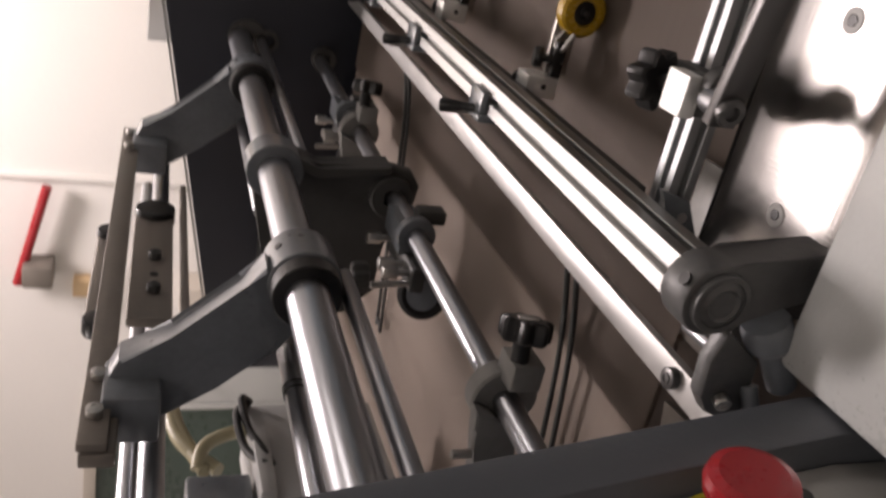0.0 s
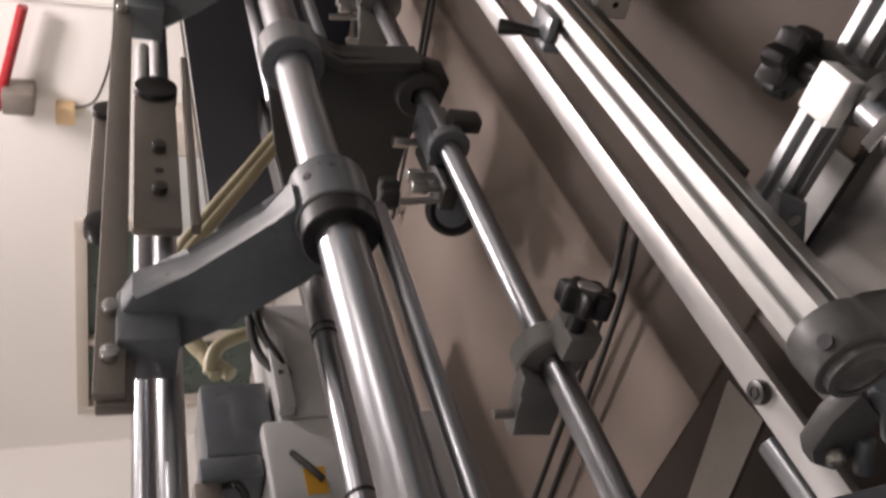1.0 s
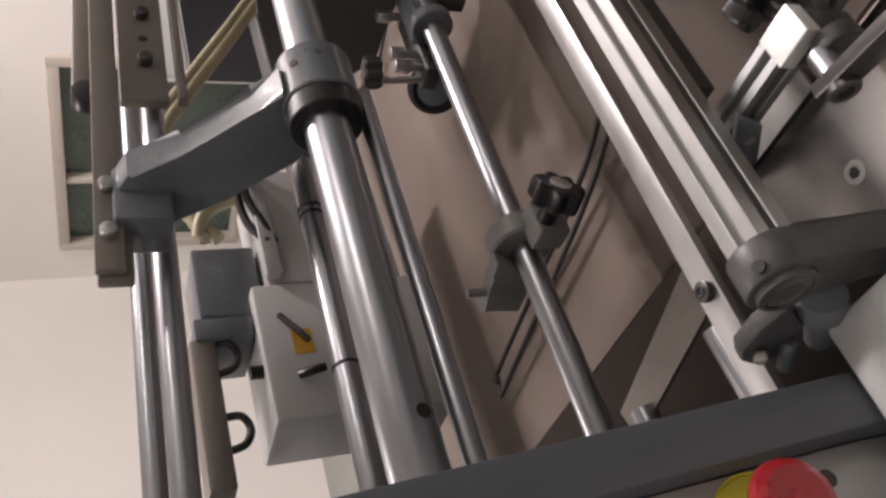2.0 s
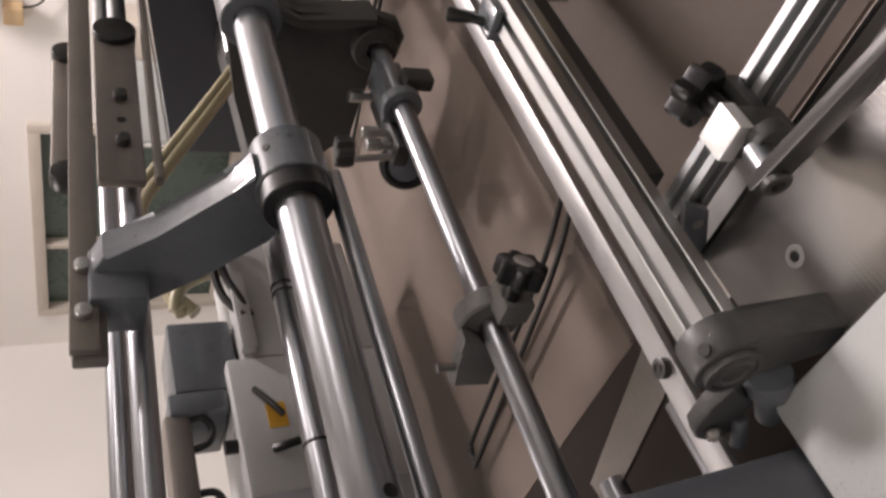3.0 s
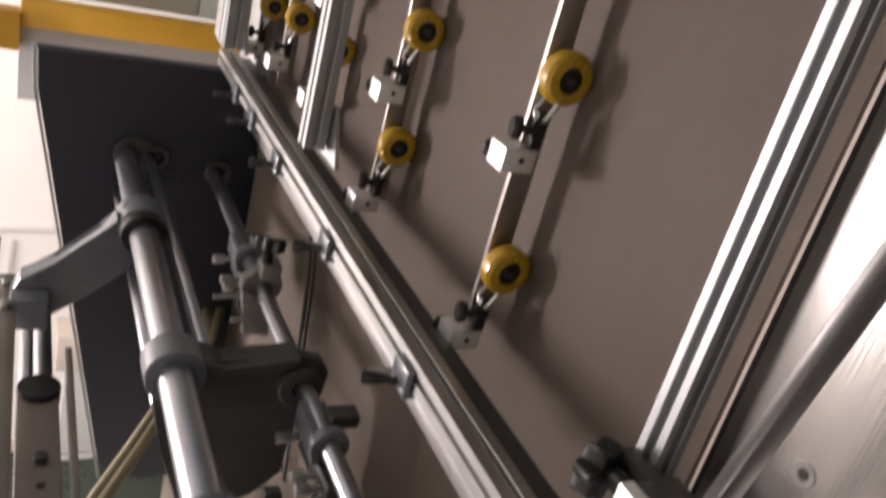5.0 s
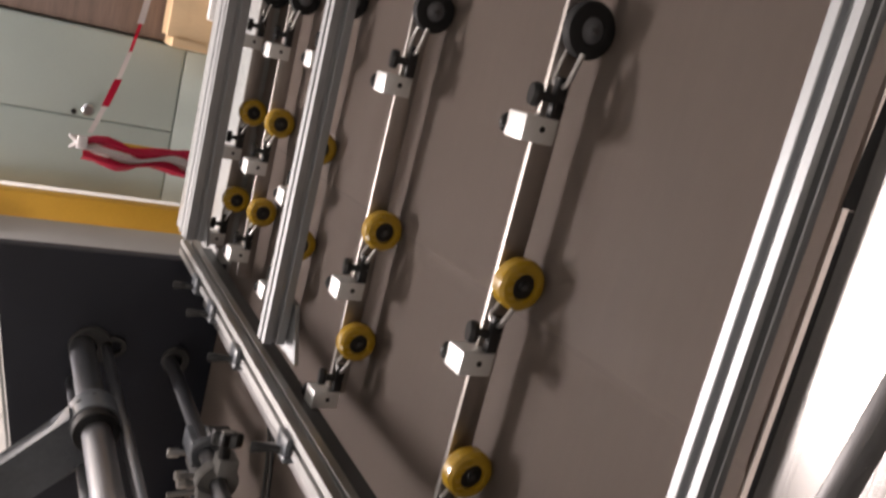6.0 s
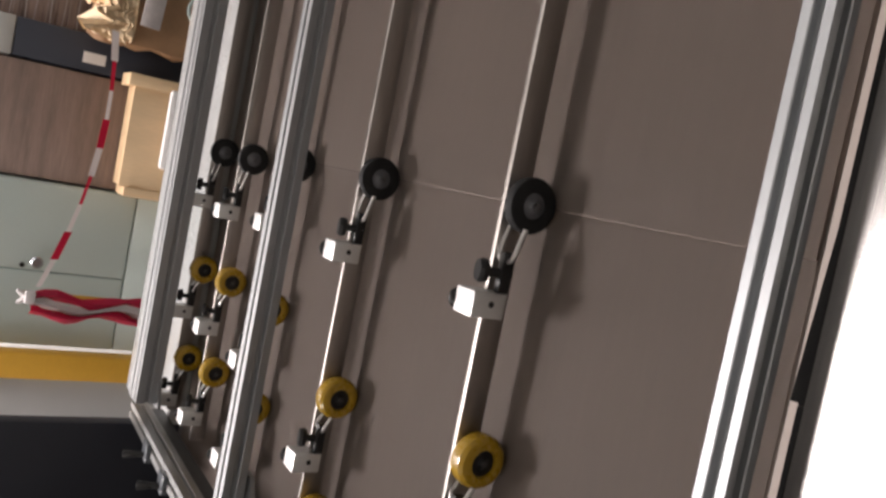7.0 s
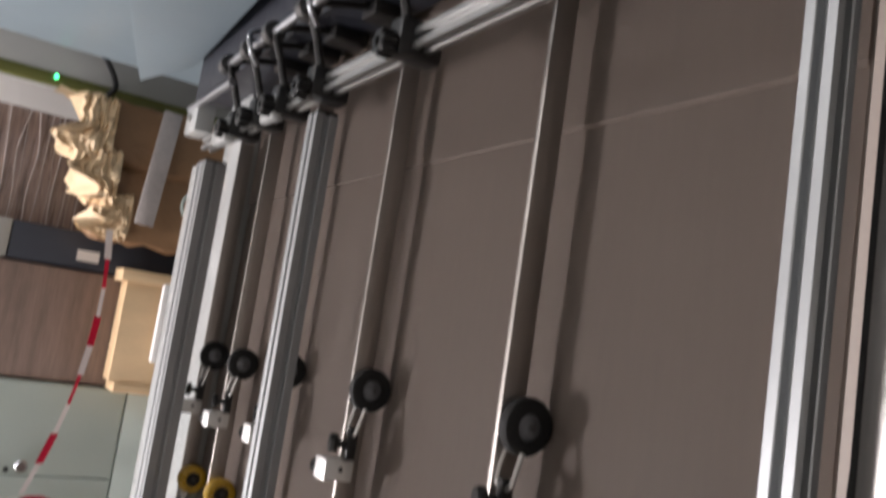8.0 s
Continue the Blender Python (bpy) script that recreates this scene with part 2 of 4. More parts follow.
def prism(points, axis, lo, hi, bm=None, bevel=0.0):
    """An outline in the two other axes (in the order x, y, z), pushed from lo to hi along the axis."""
    bm = bm or bmesh.new()
    def at(p, s):
        return {"x": (s, p[0], p[1]), "y": (p[0], s, p[1]), "z": (p[0], p[1], s)}[axis]
    a = [bm.verts.new(at(p, lo)) for p in points]
    b = [bm.verts.new(at(p, hi)) for p in points]
    n = len(points)
    bm.faces.new(a)
    bm.faces.new(b[::-1])
    for i in range(n):
        k = (i + 1) % n
        bm.faces.new((a[i], b[i], b[k], a[k]))
    if bevel:
        es = [e for e in bm.edges if len({v.co["xyz".index(axis)] for v in e.verts}) == 1]
        bmesh.ops.bevel(bm, geom=es, offset=bevel, segments=2, affect="EDGES", profile=0.5)
    return bm


def wire(points, r, seg=18, closed=False, bm=None):
    """A round wire or hose through the points, smoothed."""
    bm = bm or bmesh.new()
    pts = [Vector(p) for p in points]
    fine = []
    n = len(pts)
    last = n if closed else n - 1
    for i in range(last):
        p0, p1, p2, p3 = (pts[(i - 1) % n] if closed or i else pts[0]), pts[i], pts[(i + 1) % n], (pts[(i + 2) % n] if closed or i + 2 < n else pts[-1])
        for k in range(8):
            t = k / 8
            fine.append(0.5 * ((2 * p1) + (p2 - p0) * t + (2 * p0 - 5 * p1 + 4 * p2 - p3) * t * t + (3 * p1 - p0 - 3 * p2 + p3) * t ** 3))
    if not closed:
        fine.append(pts[-1])
    rows = []
    up = Vector((0.31, 0.2, 0.93)).normalized()
    for i, p in enumerate(fine):
        a, b = fine[max(i - 1, 0)], fine[min(i + 1, len(fine) - 1)]
        d = (b - a).normalized()
        s = d.cross(up).normalized()
        u = s.cross(d)
        rows.append([bm.verts.new(p + r * (math.cos(2 * math.pi * k / seg) * s + math.sin(2 * math.pi * k / seg) * u)) for k in range(seg)])
    pairs = list(zip(rows, rows[1:])) + ([(rows[-1], rows[0])] if closed else [])
    for u, v in pairs:
        for i in range(seg):
            k = (i + 1) % seg
            bm.faces.new((u[i], u[k], v[k], v[i]))
    if not closed:
        bm.faces.new(rows[0][::-1])
        bm.faces.new(rows[-1])
    return bm


def slot_profile(w, h, slots_w=1, slots_h=1):
    """Outline of a slotted aluminium profile, centred."""
    def side(length, n):
        pts = [(0, 0)]
        for i in range(n):
            c = length * (i + 0.5) / n
            g = 0.0034
            pts += [(c - g - 0.0008, 0), (c - g, 0.0008), (c - g, 0.0068), (c + g, 0.0068), (c + g, 0.0008), (c + g + 0.0008, 0)]
        return pts
    out = []
    for s, (n, length) in enumerate(((slots_w, w), (slots_h, h), (slots_w, w), (slots_h, h))):
        for a, d in side(length, n):
            out.append(((-w / 2 + a, -h / 2 + d), (w / 2 - d, -h / 2 + a), (w / 2 - a, h / 2 - d), (-w / 2 + d, h / 2 - a))[s])
    return out


def profile_bar(axis, centre, w, h, lo, hi, nw=1, nh=1):
    pts = slot_profile(w, h, nw, nh)
    if axis == "x":
        return prism([(centre[0] + a, centre[1] + b) for a, b in pts], "x", lo, hi)
    return prism([(centre[0] + a, centre[1] + b) for a, b in pts], "y", lo, hi)


def hex_bolt(centre, axis, r, h, bm=None):
    bm = bm or bmesh.new()
    c, a = Vector(centre), Vector(axis).normalized()
    rod(c, c + a * h, r, 20, bm, bevel=r * 0.12)
    ring(c + a * (h + 0.0004), a, r * 0.55, r * 0.42, 0.001, 6, bm)
    return bm


def star_knob(centre, axis, r, h, bm=None):
    """A seven-lobed hand knob: its base at centre."""
    bm = bm or bmesh.new()
    m = Matrix.Translation(centre) @ Vector(axis).to_track_quat("Z", "Y").to_matrix().to_4x4()
    seg = 56
    levels = ((0.0, 0.86), (0.12, 0.98), (0.3, 1.0), (0.75, 1.0), (0.92, 0.95), (1.0, 0.82))
    rows = []
    for z, k in levels:
        row = []
        for i in range(seg):
            a = 2 * math.pi * i / seg
            rr = r * k * (0.87 + 0.13 * math.cos(7 * a))
            row.append(bm.verts.new(m @ Vector((rr * math.cos(a), rr * math.sin(a), z * h))))
        rows.append(row)
    inner = [bm.verts.new(m @ Vector((0.36 * r * math.cos(2 * math.pi * i / seg), 0.36 * r * math.sin(2 * math.pi * i / seg), h * 1.0))) for i in range(seg)]
    deep = [bm.verts.new(m @ Vector((0.32 * r * math.cos(2 * math.pi * i / seg), 0.32 * r * math.sin(2 * math.pi * i / seg), h * 0.8))) for i in range(seg)]
    rows += [inner, deep]
    for u, v in zip(rows, rows[1:]):
        for i in range(seg):
            k = (i + 1) % seg
            bm.faces.new((u[i], u[k], v[k], v[i]))
    bm.faces.new(rows[0][::-1])
    bm.faces.new(deep)
    return bm


# ---- the hall ----
def hall():
    floor = single("floor", box((-5.2, -3.6, -0.1), (4.6, 4.6, 0.0)), FLOORM, (0, 0, 0), "grey painted concrete floor of the print hall", "floor", kind="structure")
    single("ceiling", box((-5.2, -3.6, 4.0), (4.6, 4.6, 4.1)), WALLM, (0, 0, 4), "white painted ceiling", "ceiling", kind="structure")
    # far wall, with an opening for the window
    wx0, wx1, wz0, wz1 = -4.86, -3.2, 0.35, 1.56
    wall = bmesh.new()
    for lo, hi in (((-5.2, 4.2, 0), (wx0, 4.4, 4)), ((wx1, 4.2, 0), (4.6, 4.4, 4)), ((wx0, 4.2, wz1), (wx1, 4.4, 4)), ((wx0, 4.2, 0), (wx1, 4.4, wz0))):
        box(lo, hi, bm=wall)
    single("wall_far", wall, WALLM, (0, 4.3, 0), "white plastered wall behind the machine", "wall", kind="structure")
    for name, lo, hi in (("wall_feeder_end", (-5.4, -3.6, 0), (-5.2, 4.4, 4)), ("wall_press_end", (4.6, -3.6, 0), (4.8, 4.4, 4)), ("wall_behind", (-5.2, -3.8, 0), (4.6, -3.6, 4))):
        single(name, box(lo, hi), WALLM, lo, "white plastered wall", "wall", kind="structure")
    win = thing("window_1", (wx0, 4.2, wz0), "beige framed window with dark green panes", "window", kind="structure")
    fr = bmesh.new()
    t = 0.07
    for lo, hi in (((wx0, 4.17, wz0), (wx0 + t, 4.32, wz1)), ((wx1 - t, 4.17, wz0), (wx1, 4.32, wz1)), ((wx0 + t, 4.17, wz1 - t), (wx1 - t, 4.32, wz1)), ((wx0 + t, 4.17, wz0), (wx1 - t, 4.32, wz0 + t))):
        box(lo, hi, 0.006, bm=fr)
    part("window_frame", fr, WINFR, win)
    mid = -4.19
    part("mullion", box((mid - 0.025, 4.185, wz0 + t), (mid + 0.025, 4.3, wz1 - t), 0.005), WINFR, win)
    part("pane", box((wx0 + t, 4.24, wz0 + t), (mid - 0.025, 4.25, wz1 - t)), GREENW, win, "dark green glazed pane")
    part("pane", box((mid + 0.025, 4.24, wz0 + t), (wx1 - t, 4.25, wz1 - t)), GREENW, win, "dark green glazed pane")
    # wall fittings
    single("cable_trunking", box((-1.915, 4.175, 0.2), (-1.885, 4.2, 3.6), 0.004), WALLM, (-1.9, 4.2, 0.2), "narrow white cable trunking on the wall", "trunking")
    single("pipe", rod((-1.93, 4.13, 1.752), (-2.48, 4.13, 1.89), 0.024), RED, (-1.93, 4.13, 1.752), "red painted pipe fixed along the wall", "pipe")
    jb = thing("junction_box", (-2.5, 4.12, 1.58), "small beige junction box with a thin cable", "junction box")
    part("body", box((-2.55, 4.12, 1.54), (-2.45, 4.2, 1.63), 0.008), PLY, jb)
    part("cable", wire([(-2.46, 4.15, 1.55), (-2.44, 4.15, 1.48), (-2.38, 4.16, 1.43), (-2.2, 4.17, 1.38), (-1.95, 4.17, 1.36)], 0.006), BLACK, jb, "thin dark cable")
    single("wall_bracket", box((-2.46, 4.04, 1.72), (-2.34, 4.2, 1.86), 0.01), BRONZE, (-2.4, 4.2, 1.7), "brown metal bracket below the red pipe", "bracket")
    wc = thing("wall_cabinet", (-2.8, 4.1, 0.3), "white cabinet with a beige side strip against the wall", "cabinet")
    part("body", box((-3.17, 4.0, 0.0), (-2.63, 4.195, 1.05), 0.006), COVER, wc)
    part("side_strip", box((-2.625, 4.0, 0.0), (-2.42, 4.195, 1.09), 0.006), WINFR, wc, "beige side strip")
    part("sill", box((-3.195, 3.98, 0.0), (-3.1755, 4.195, 1.06), 0.003), PANEL, wc)
    # unseen fixtures for the main light and the three added fills
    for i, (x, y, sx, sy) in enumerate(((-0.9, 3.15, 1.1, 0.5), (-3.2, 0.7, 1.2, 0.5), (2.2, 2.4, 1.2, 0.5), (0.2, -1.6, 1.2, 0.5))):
        lamp = thing("unseen_ceiling_light", (x, y, 4.0), "long white ceiling light added out of view", "ceiling light", group="ceiling lights")
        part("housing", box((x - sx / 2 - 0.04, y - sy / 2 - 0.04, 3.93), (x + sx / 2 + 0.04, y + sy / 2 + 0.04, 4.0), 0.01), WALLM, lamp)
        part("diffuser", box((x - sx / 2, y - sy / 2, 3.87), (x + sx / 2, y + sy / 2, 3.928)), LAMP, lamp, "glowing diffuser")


hall()


# ---- behind the machine ----
def storage():
    lk = thing("locker", (-0.28, 3.5, 0), "grey-green steel locker with two doors and a knob lock", "locker")
    part("body", box((-0.555, 3.2, 0.0), (-0.005, 3.7, 2.0), 0.006), LOCKER, lk)
    part("door", box((-0.55, 3.18, 0.79), (-0.301, 3.198, 1.95), 0.004), LOCKER, lk)
    part("door", box((-0.297, 3.18, 0.79), (-0.01, 3.198, 1.95), 0.004), LOCKER, lk)
    part("drawer", box((-0.55, 3.18, 0.1), (-0.01, 3.198, 0.785), 0.004), LOCKER, lk)
    part("knob", lathe((-0.266, 3.178, 1.071), (0, -1, 0), [(0.009, 0), (0.009, 0.018), (0.018, 0.022), (0.02, 0.034), (0.014, 0.04)], 20), CHROME, lk, "chrome knob")
    part("keyhole", rod((-0.283, 3.18, 1.11), (-0.283, 3.17, 1.11), 0.008, 16), BLACK, lk)
    pt = thing("post", (-0.6, 3.14, 0), "orange-yellow painted steel post with a wider head", "post")
    part("column", box((-0.645, 3.1, 0), (-0.56, 3.18, 1.34), 0.004), ORANGE, pt)
    part("head", box((-0.72, 3.08, 1.341), (-0.6, 3.18, 2.3), 0.004), ORANGE, pt)
    single("partition", box((-0.9, 3.14, 0), (-0.648, 3.17, 1.342), 0.004), BOX, (-1, 3.15, 0), "light grey partition panel beside the orange post", "partition")
    bd = thing("wood_grain_cabinet", (0.15, 3.4, 0), "dark brown wood-grain cabinet standing behind the plywood one", "cabinet")
    part("carcass", box((0.002, 3.22, 0.0), (0.372, 3.6, 1.7), 0.003), WOOD, bd)
    part("door", box((0.004, 3.2, 0.0), (0.37, 3.2195, 1.698), 0.003), WOOD, bd)
    ply = thing("plywood_cabinet", (0.2, 3.1, 0), "pale plywood cabinet with a white-rimmed screen before it", "cabinet")
    part("side_panel", box((0.0, 3.05, 0.0), (0.03, 3.19, 0.862), 0.002), PLY, ply)
    part("side_panel", box((0.36, 3.05, 0.0), (0.4, 3.19, 0.9), 0.002), PLY, ply)
    part("front", box((0.0305, 3.06, 0.0), (0.3595, 3.08, 0.88), 0.002), PLY, ply)
    part("top", box((0.032, 3.0805, 0.86), (0.3585, 3.19, 0.875), 0.002), PLY, ply)
    mon = thing("monitor", (0.25, 3.0, 0.5), "black flat screen with a white rim", "monitor")
    part("rim", box((0.11, 3.0, 0.4), (0.37, 3.03, 0.775), 0.01), WALLM, mon, "white rim")
    part("screen", box((0.118, 2.993, 0.4), (0.362, 2.9985, 0.745), 0.002), CRATE, mon, "dark screen")
    part("stand", box((0.2, 3.0, 0.0), (0.28, 3.03, 0.398), 0.004), CRATE, mon)
    crate = thing("crate", (0.43, 3.4, 0.0), "dark blue box with a white label", "box")
    part("body", box((0.378, 3.19, 0.0), (0.5, 3.6, 1.235), 0.006), CRATE, crate)
    part("label", box((0.405, 3.186, 0.96), (0.44, 3.1885, 1.03)), WALLM, crate, "white paper label")
    part("rim", box((0.378, 3.19, 1.237), (0.5, 3.6, 1.3), 0.004), PANEL, crate, "pale upper rim")


storage()


def pallet():
    st = thing("wrapped_stack", (0.7, 3.6, 0), "tall stack of brown boards wrapped in clear film", "board stack")
    part("board_block", box((0.505, 3.4, 0.0), (0.905, 3.9, 2.0), 0.01), STACK, st)
    rnd = random.Random(9)
    # pale threads draw the highlights along the folds of the film
    for k in range(26):
        z = 0.98 + 0.028 * k + rnd.uniform(-0.012, 0.012)
        part("film_fold", wire([(0.51, 3.398, z), (0.62, 3.396, z + rnd.uniform(-0.006, 0.006)), (0.76, 3.398, z + rnd.uniform(-0.012, 0.012)), (0.9, 3.397, z + rnd.uniform(-0.015, 0.015))], 0.0008 + 0.0008 * (k % 3), 6), FILM, st, "pale thread for the highlight on a film fold")
    cr = thing("kraft_wrapping", (0.7, 3.1, 0), "torn brown kraft paper hanging round a bundle", "wrapping paper")
    def bundle(x0, x1, y0, y1, z0, z1, seed, amp):
        bm = bmesh.new()
        nu, nv = 30, 20
        rows = []
        for j in range(nv + 1):
            v = j / nv
            row = []
            for i in range(nu):
                a = 2 * math.pi * i / nu
                c, d = math.cos(a), math.sin(a)
                k = (abs(c) ** 5 + abs(d) ** 5) ** -0.2
                p = Vector((c * k, d * k, v))
                f = 1 + amp * (abs(noise.noise(Vector((p.x * 1.6, p.y * 1.6, v * 5.0 + seed)))) - 0.15) + 0.35 * amp * rnd.uniform(-1, 1)
                f *= 1 - 0.25 * max(0, v - 0.8) * 5 * abs(noise.noise(Vector((p.x * 3, p.y * 3, seed))))
                top = z1 + 0.12 * noise.noise(Vector((p.x * 1.7, p.y * 1.7, seed)))
                row.append(bm.verts.new(((x0 + x1) / 2 + p.x * f * (x1 - x0) / 2, (y0 + y1) / 2 + p.y * f * (y1 - y0) / 2, z0 + (top - z0) * v)))
            rows.append(row)
        for u, w in zip(rows, rows[1:]):
            for i in range(nu):
                bm.faces.new((u[i], u[(i + 1) % nu], w[(i + 1) % nu], w[i]))
        bm.faces.new(rows[0][::-1])
        bm.faces.new(rows[-1])
        return bm
    part("wrapped_block", bundle(0.49, 0.74, 3.05, 3.15, 0.0, 1.0, 3, 0.3), KRAFT, cr)
    part("wrapped_block", bundle(0.72, 0.93, 3.02, 3.13, 0.0, 1.04, 8, 0.25), KRAFT, cr)
    part("torn_edge", bundle(0.5, 0.62, 2.99, 3.1, 0.92, 1.02, 5, 0.5), TORN, cr, "torn paper edge coloured paler for the light on it")
    part("torn_edge", bundle(0.6, 0.76, 2.98, 3.1, 0.98, 1.08, 21, 0.5), TORN, cr, "torn paper edge coloured paler for the light on it")
    part("torn_edge", bundle(0.74, 0.915, 2.97, 3.1, 1.02, 1.15, 11, 0.5), TORN, cr, "torn paper edge coloured paler for the light on it")
    band = box((-0.19, -0.003, -0.03), (0.19, 0.003, 0.03), 0.002)
    bmesh.ops.transform(band, matrix=pose(0.73, 2.955, 0.872, 0, 4, 0), verts=band.verts)
    part("film_strip", band, FILM, cr, "clear packing film band")
    single("cable_ring", wire([(0.63 + 0.05 * math.cos(a), 2.95, 0.73 + 0.05 * math.sin(a)) for a in [k * math.pi / 4 for k in range(8)]], 0.005, 8, closed=True), LOCKER, (0.63, 2.95, 0.73), "pale green cable ring", "cable")


pallet()


def barrier_tape():
    tp = thing("barrier_tape", (-0.33, 2.9, 1.11), "red and white barrier tape tied in a knot", "barrier tape")
    n = 9
    def sag(t):
        return Vector((-0.3 + 0.8 * t, 2.9, 1.085 - 0.3 * t + 0.19 * t * t + 0.015 * t ** 3))
    for i in range(n):
        bm = bmesh.new()
        p, q = sag(i / n), sag((i + 1) / n)
        w = 0.008 + 0.003 * math.sin(i * 1.7)
        vs = [bm.verts.new(v) for v in (p + Vector((0, 0, w)), q + Vector((0, 0, w)), q + Vector((0, 0.004, -w)), p + Vector((0, 0.004, -w)))]
        f = bm.faces.new(vs)
        bmesh.ops.solidify(bm, geom=[f], thickness=0.0006)
        part("tape_length", bm, TAPE_R if i % 2 else TAPE_W, tp)
    # the knot and the hanging tails
    for k, (dx, mat) in enumerate(((0.0, TAPE_R), (-0.025, TAPE_W), (-0.045, TAPE_R))):
        bm = bmesh.new()
        prev = None
        f_all = []
        for j in range(12):
            z = 1.1 - 0.034 * j
            w = 0.01 + 0.01 * abs(math.sin(j * 0.8 + k))
            x = -0.33 + dx + 0.01 * math.sin(j * 0.9 + k)
            row = [bm.verts.new((x - w, 2.9 + 0.012 * math.sin(j + k), z)), bm.verts.new((x, 2.885 - 0.01 * k, z)), bm.verts.new((x + w, 2.9 + 0.014 * math.cos(j + k), z))]
            if prev:
                f_all.append(bm.faces.new((prev[0], prev[1], row[1], row[0])))
                f_all.append(bm.faces.new((prev[1], prev[2], row[2], row[1])))
            prev = row
        bmesh.ops.solidify(bm, geom=f_all, thickness=0.0006)
        part("tape_tail", bm, mat, tp)
    bm = bmesh.new()
    for d in ((0.018, 0, 0.032), (-0.022, 0, 0.028), (0, 0, 0.0)):
        rod(Vector((-0.33, 2.89, 1.11)), Vector((-0.33, 2.89, 1.11)) + Vector(d), 0.012, 10, bm, 0.005) if d[2] else box((-0.35, 2.875, 1.09), (-0.31, 2.905, 1.12), 0.006, bm=bm)
    part("knot", bm, TAPE_W, tp)
    single("barrier_post", rod((-0.33, 2.925, 0.0), (-0.33, 2.925, 1.12), 0.012, 16), ORANGE, (-0.33, 2.925, 0), "thin orange post that holds the barrier tape", "post")


barrier_tape()


# ---- feed table ----
TABLE = 0.924


def feed_table():
    tb = thing("feed_table", (0.2, 1.1, 0), "steel feed table under the moving boards", "feed table")
    part("tabletop", box((-0.44, 0.447, 0.89), (1.6, 1.9, TABLE), 0.002), BAR, tb)
    part("side_margin", box((-0.33, 0.4472, TABLE + 0.0005), (1.6, 0.497, TABLE + 0.003), 0.0005), MARGIN, tb, "brown-grey painted table margin")
    part("far_ledge", box((-0.33, 1.766, TABLE + 0.0005), (1.6, 1.9, 0.958), 0.002), COVER, tb, "pale grey ledge along the far edge")
    part("near_apron", box((-0.33, 0.4475, 0.3), (1.6, 0.46, 0.885), 0.003), NAVY, tb)
    part("far_apron", box((-0.33, 1.88, 0.3), (1.6, 1.9, 0.885), 0.003), NAVY, tb)
    for x in (-0.28, 1.4):
        for y in (0.5, 1.8):
            part("leg", box((x - 0.03, y - 0.03, 0.0), (x + 0.03, y + 0.03, 0.888), 0.003), NAVY, tb)
    pl = thing("pile_table", (-0.8, 1.1, 0), "pile of grey-brown boards below the feeder shafts", "board pile")
    part("board_block", box((-1.38, 0.502, 0.25), (-0.445, 1.72, 0.922), 0.002), PAPER, pl)
    part("pallet", box((-1.4, 0.48, 0.0), (-0.48, 1.74, 0.248), 0.004), WOOD, pl)


feed_table()

SHEET_LENGTH = 0.86
SHEETS = []


def sheets():
    for k in range(-1, 3):
        x1 = 0.136 + SHEET_LENGTH * k
        x0 = x1 - SHEET_LENGTH - 0.05
        bm = bmesh.new()
        nx, ny = 18, 10
        grid = []
        for i in range(nx + 1):
            row = []
            for j in range(ny + 1):
                x, y = x0 + (x1 - x0) * i / nx, 0.5 + 1.263 * j / ny
                lift = 0.0048 - 0.003 * i / nx
                row.append(bm.verts.new((x, y, TABLE + lift + 0.0004 * noise.noise(Vector((x * 3 + k, y * 3, k))))))
            grid.append(row)
        fs = [bm.faces.new((grid[i][j], grid[i + 1][j], grid[i + 1][j + 1], grid[i][j + 1])) for i in range(nx) for j in range(ny)]
        bmesh.ops.solidify(bm, geom=fs, thickness=0.0016)
        bm.normal_update()
        for f in bm.faces:
            f.material_index = 1 if abs(f.normal.z) < 0.5 else 0
        ob = single("board_sheet", bm, PAPER, (x1, 1.1, TABLE), "grey-brown board sheet sliding over the feed table", "board sheet", group="board sheets on the table")
        ob.data.materials.append(RAW)
        # strip along the trailing edge draws the seam's dark contact line
        part("raw_edge", box((x0 - 0.0008, 0.5, TABLE + 0.0026), (x0 + 0.0004, 1.763, TABLE + 0.0047)), RAW, ob, "raw board edge darkened for the seam's shadow")
        SHEETS.append((ob, x1))


sheets()


# ---- cross rail and side profiles ----
def side_profile(name, label, y, z, x0, x1, w, h, nw=1, nh=1):
    r = thing(name, (x0, y, z), label, "profile rail", group="aluminium rails over the table")
    part("profile", profile_bar("x", (y, z), w, h, x0, x1, nw, nh), ALU, r)
    part("end_cap", box((x1 + 0.0005, y - w / 2 + 0.001, z - h / 2 + 0.001), (x1 + 0.004, y + w / 2 - 0.001, z + h / 2 - 0.001), 0.001), BLACK, r)
    return r


NEAR_Y, NEAR_Z = 0.4755, 1.004
side_profile("profile_rail", "slotted aluminium profile along the near table edge", NEAR_Y, NEAR_Z, -0.325, 0.95, 0.0215, 0.0215)
far_rail = side_profile("profile_rail", "slotted aluminium profile with a pale plate along the far table edge", 1.735, 1.02, -0.27, 0.56, 0.06, 0.04, 2, 1)
part("top_plate", box((-0.268, 1.7655, 1.029), (0.558, 1.802, 1.0385), 0.0015), COVER, far_rail, "pale grey plate behind the profile")
side_profile("profile_rail", "slim aluminium profile over the middle of the table", 1.2, 1.025, -0.26, 0.56, 0.03, 0.03)
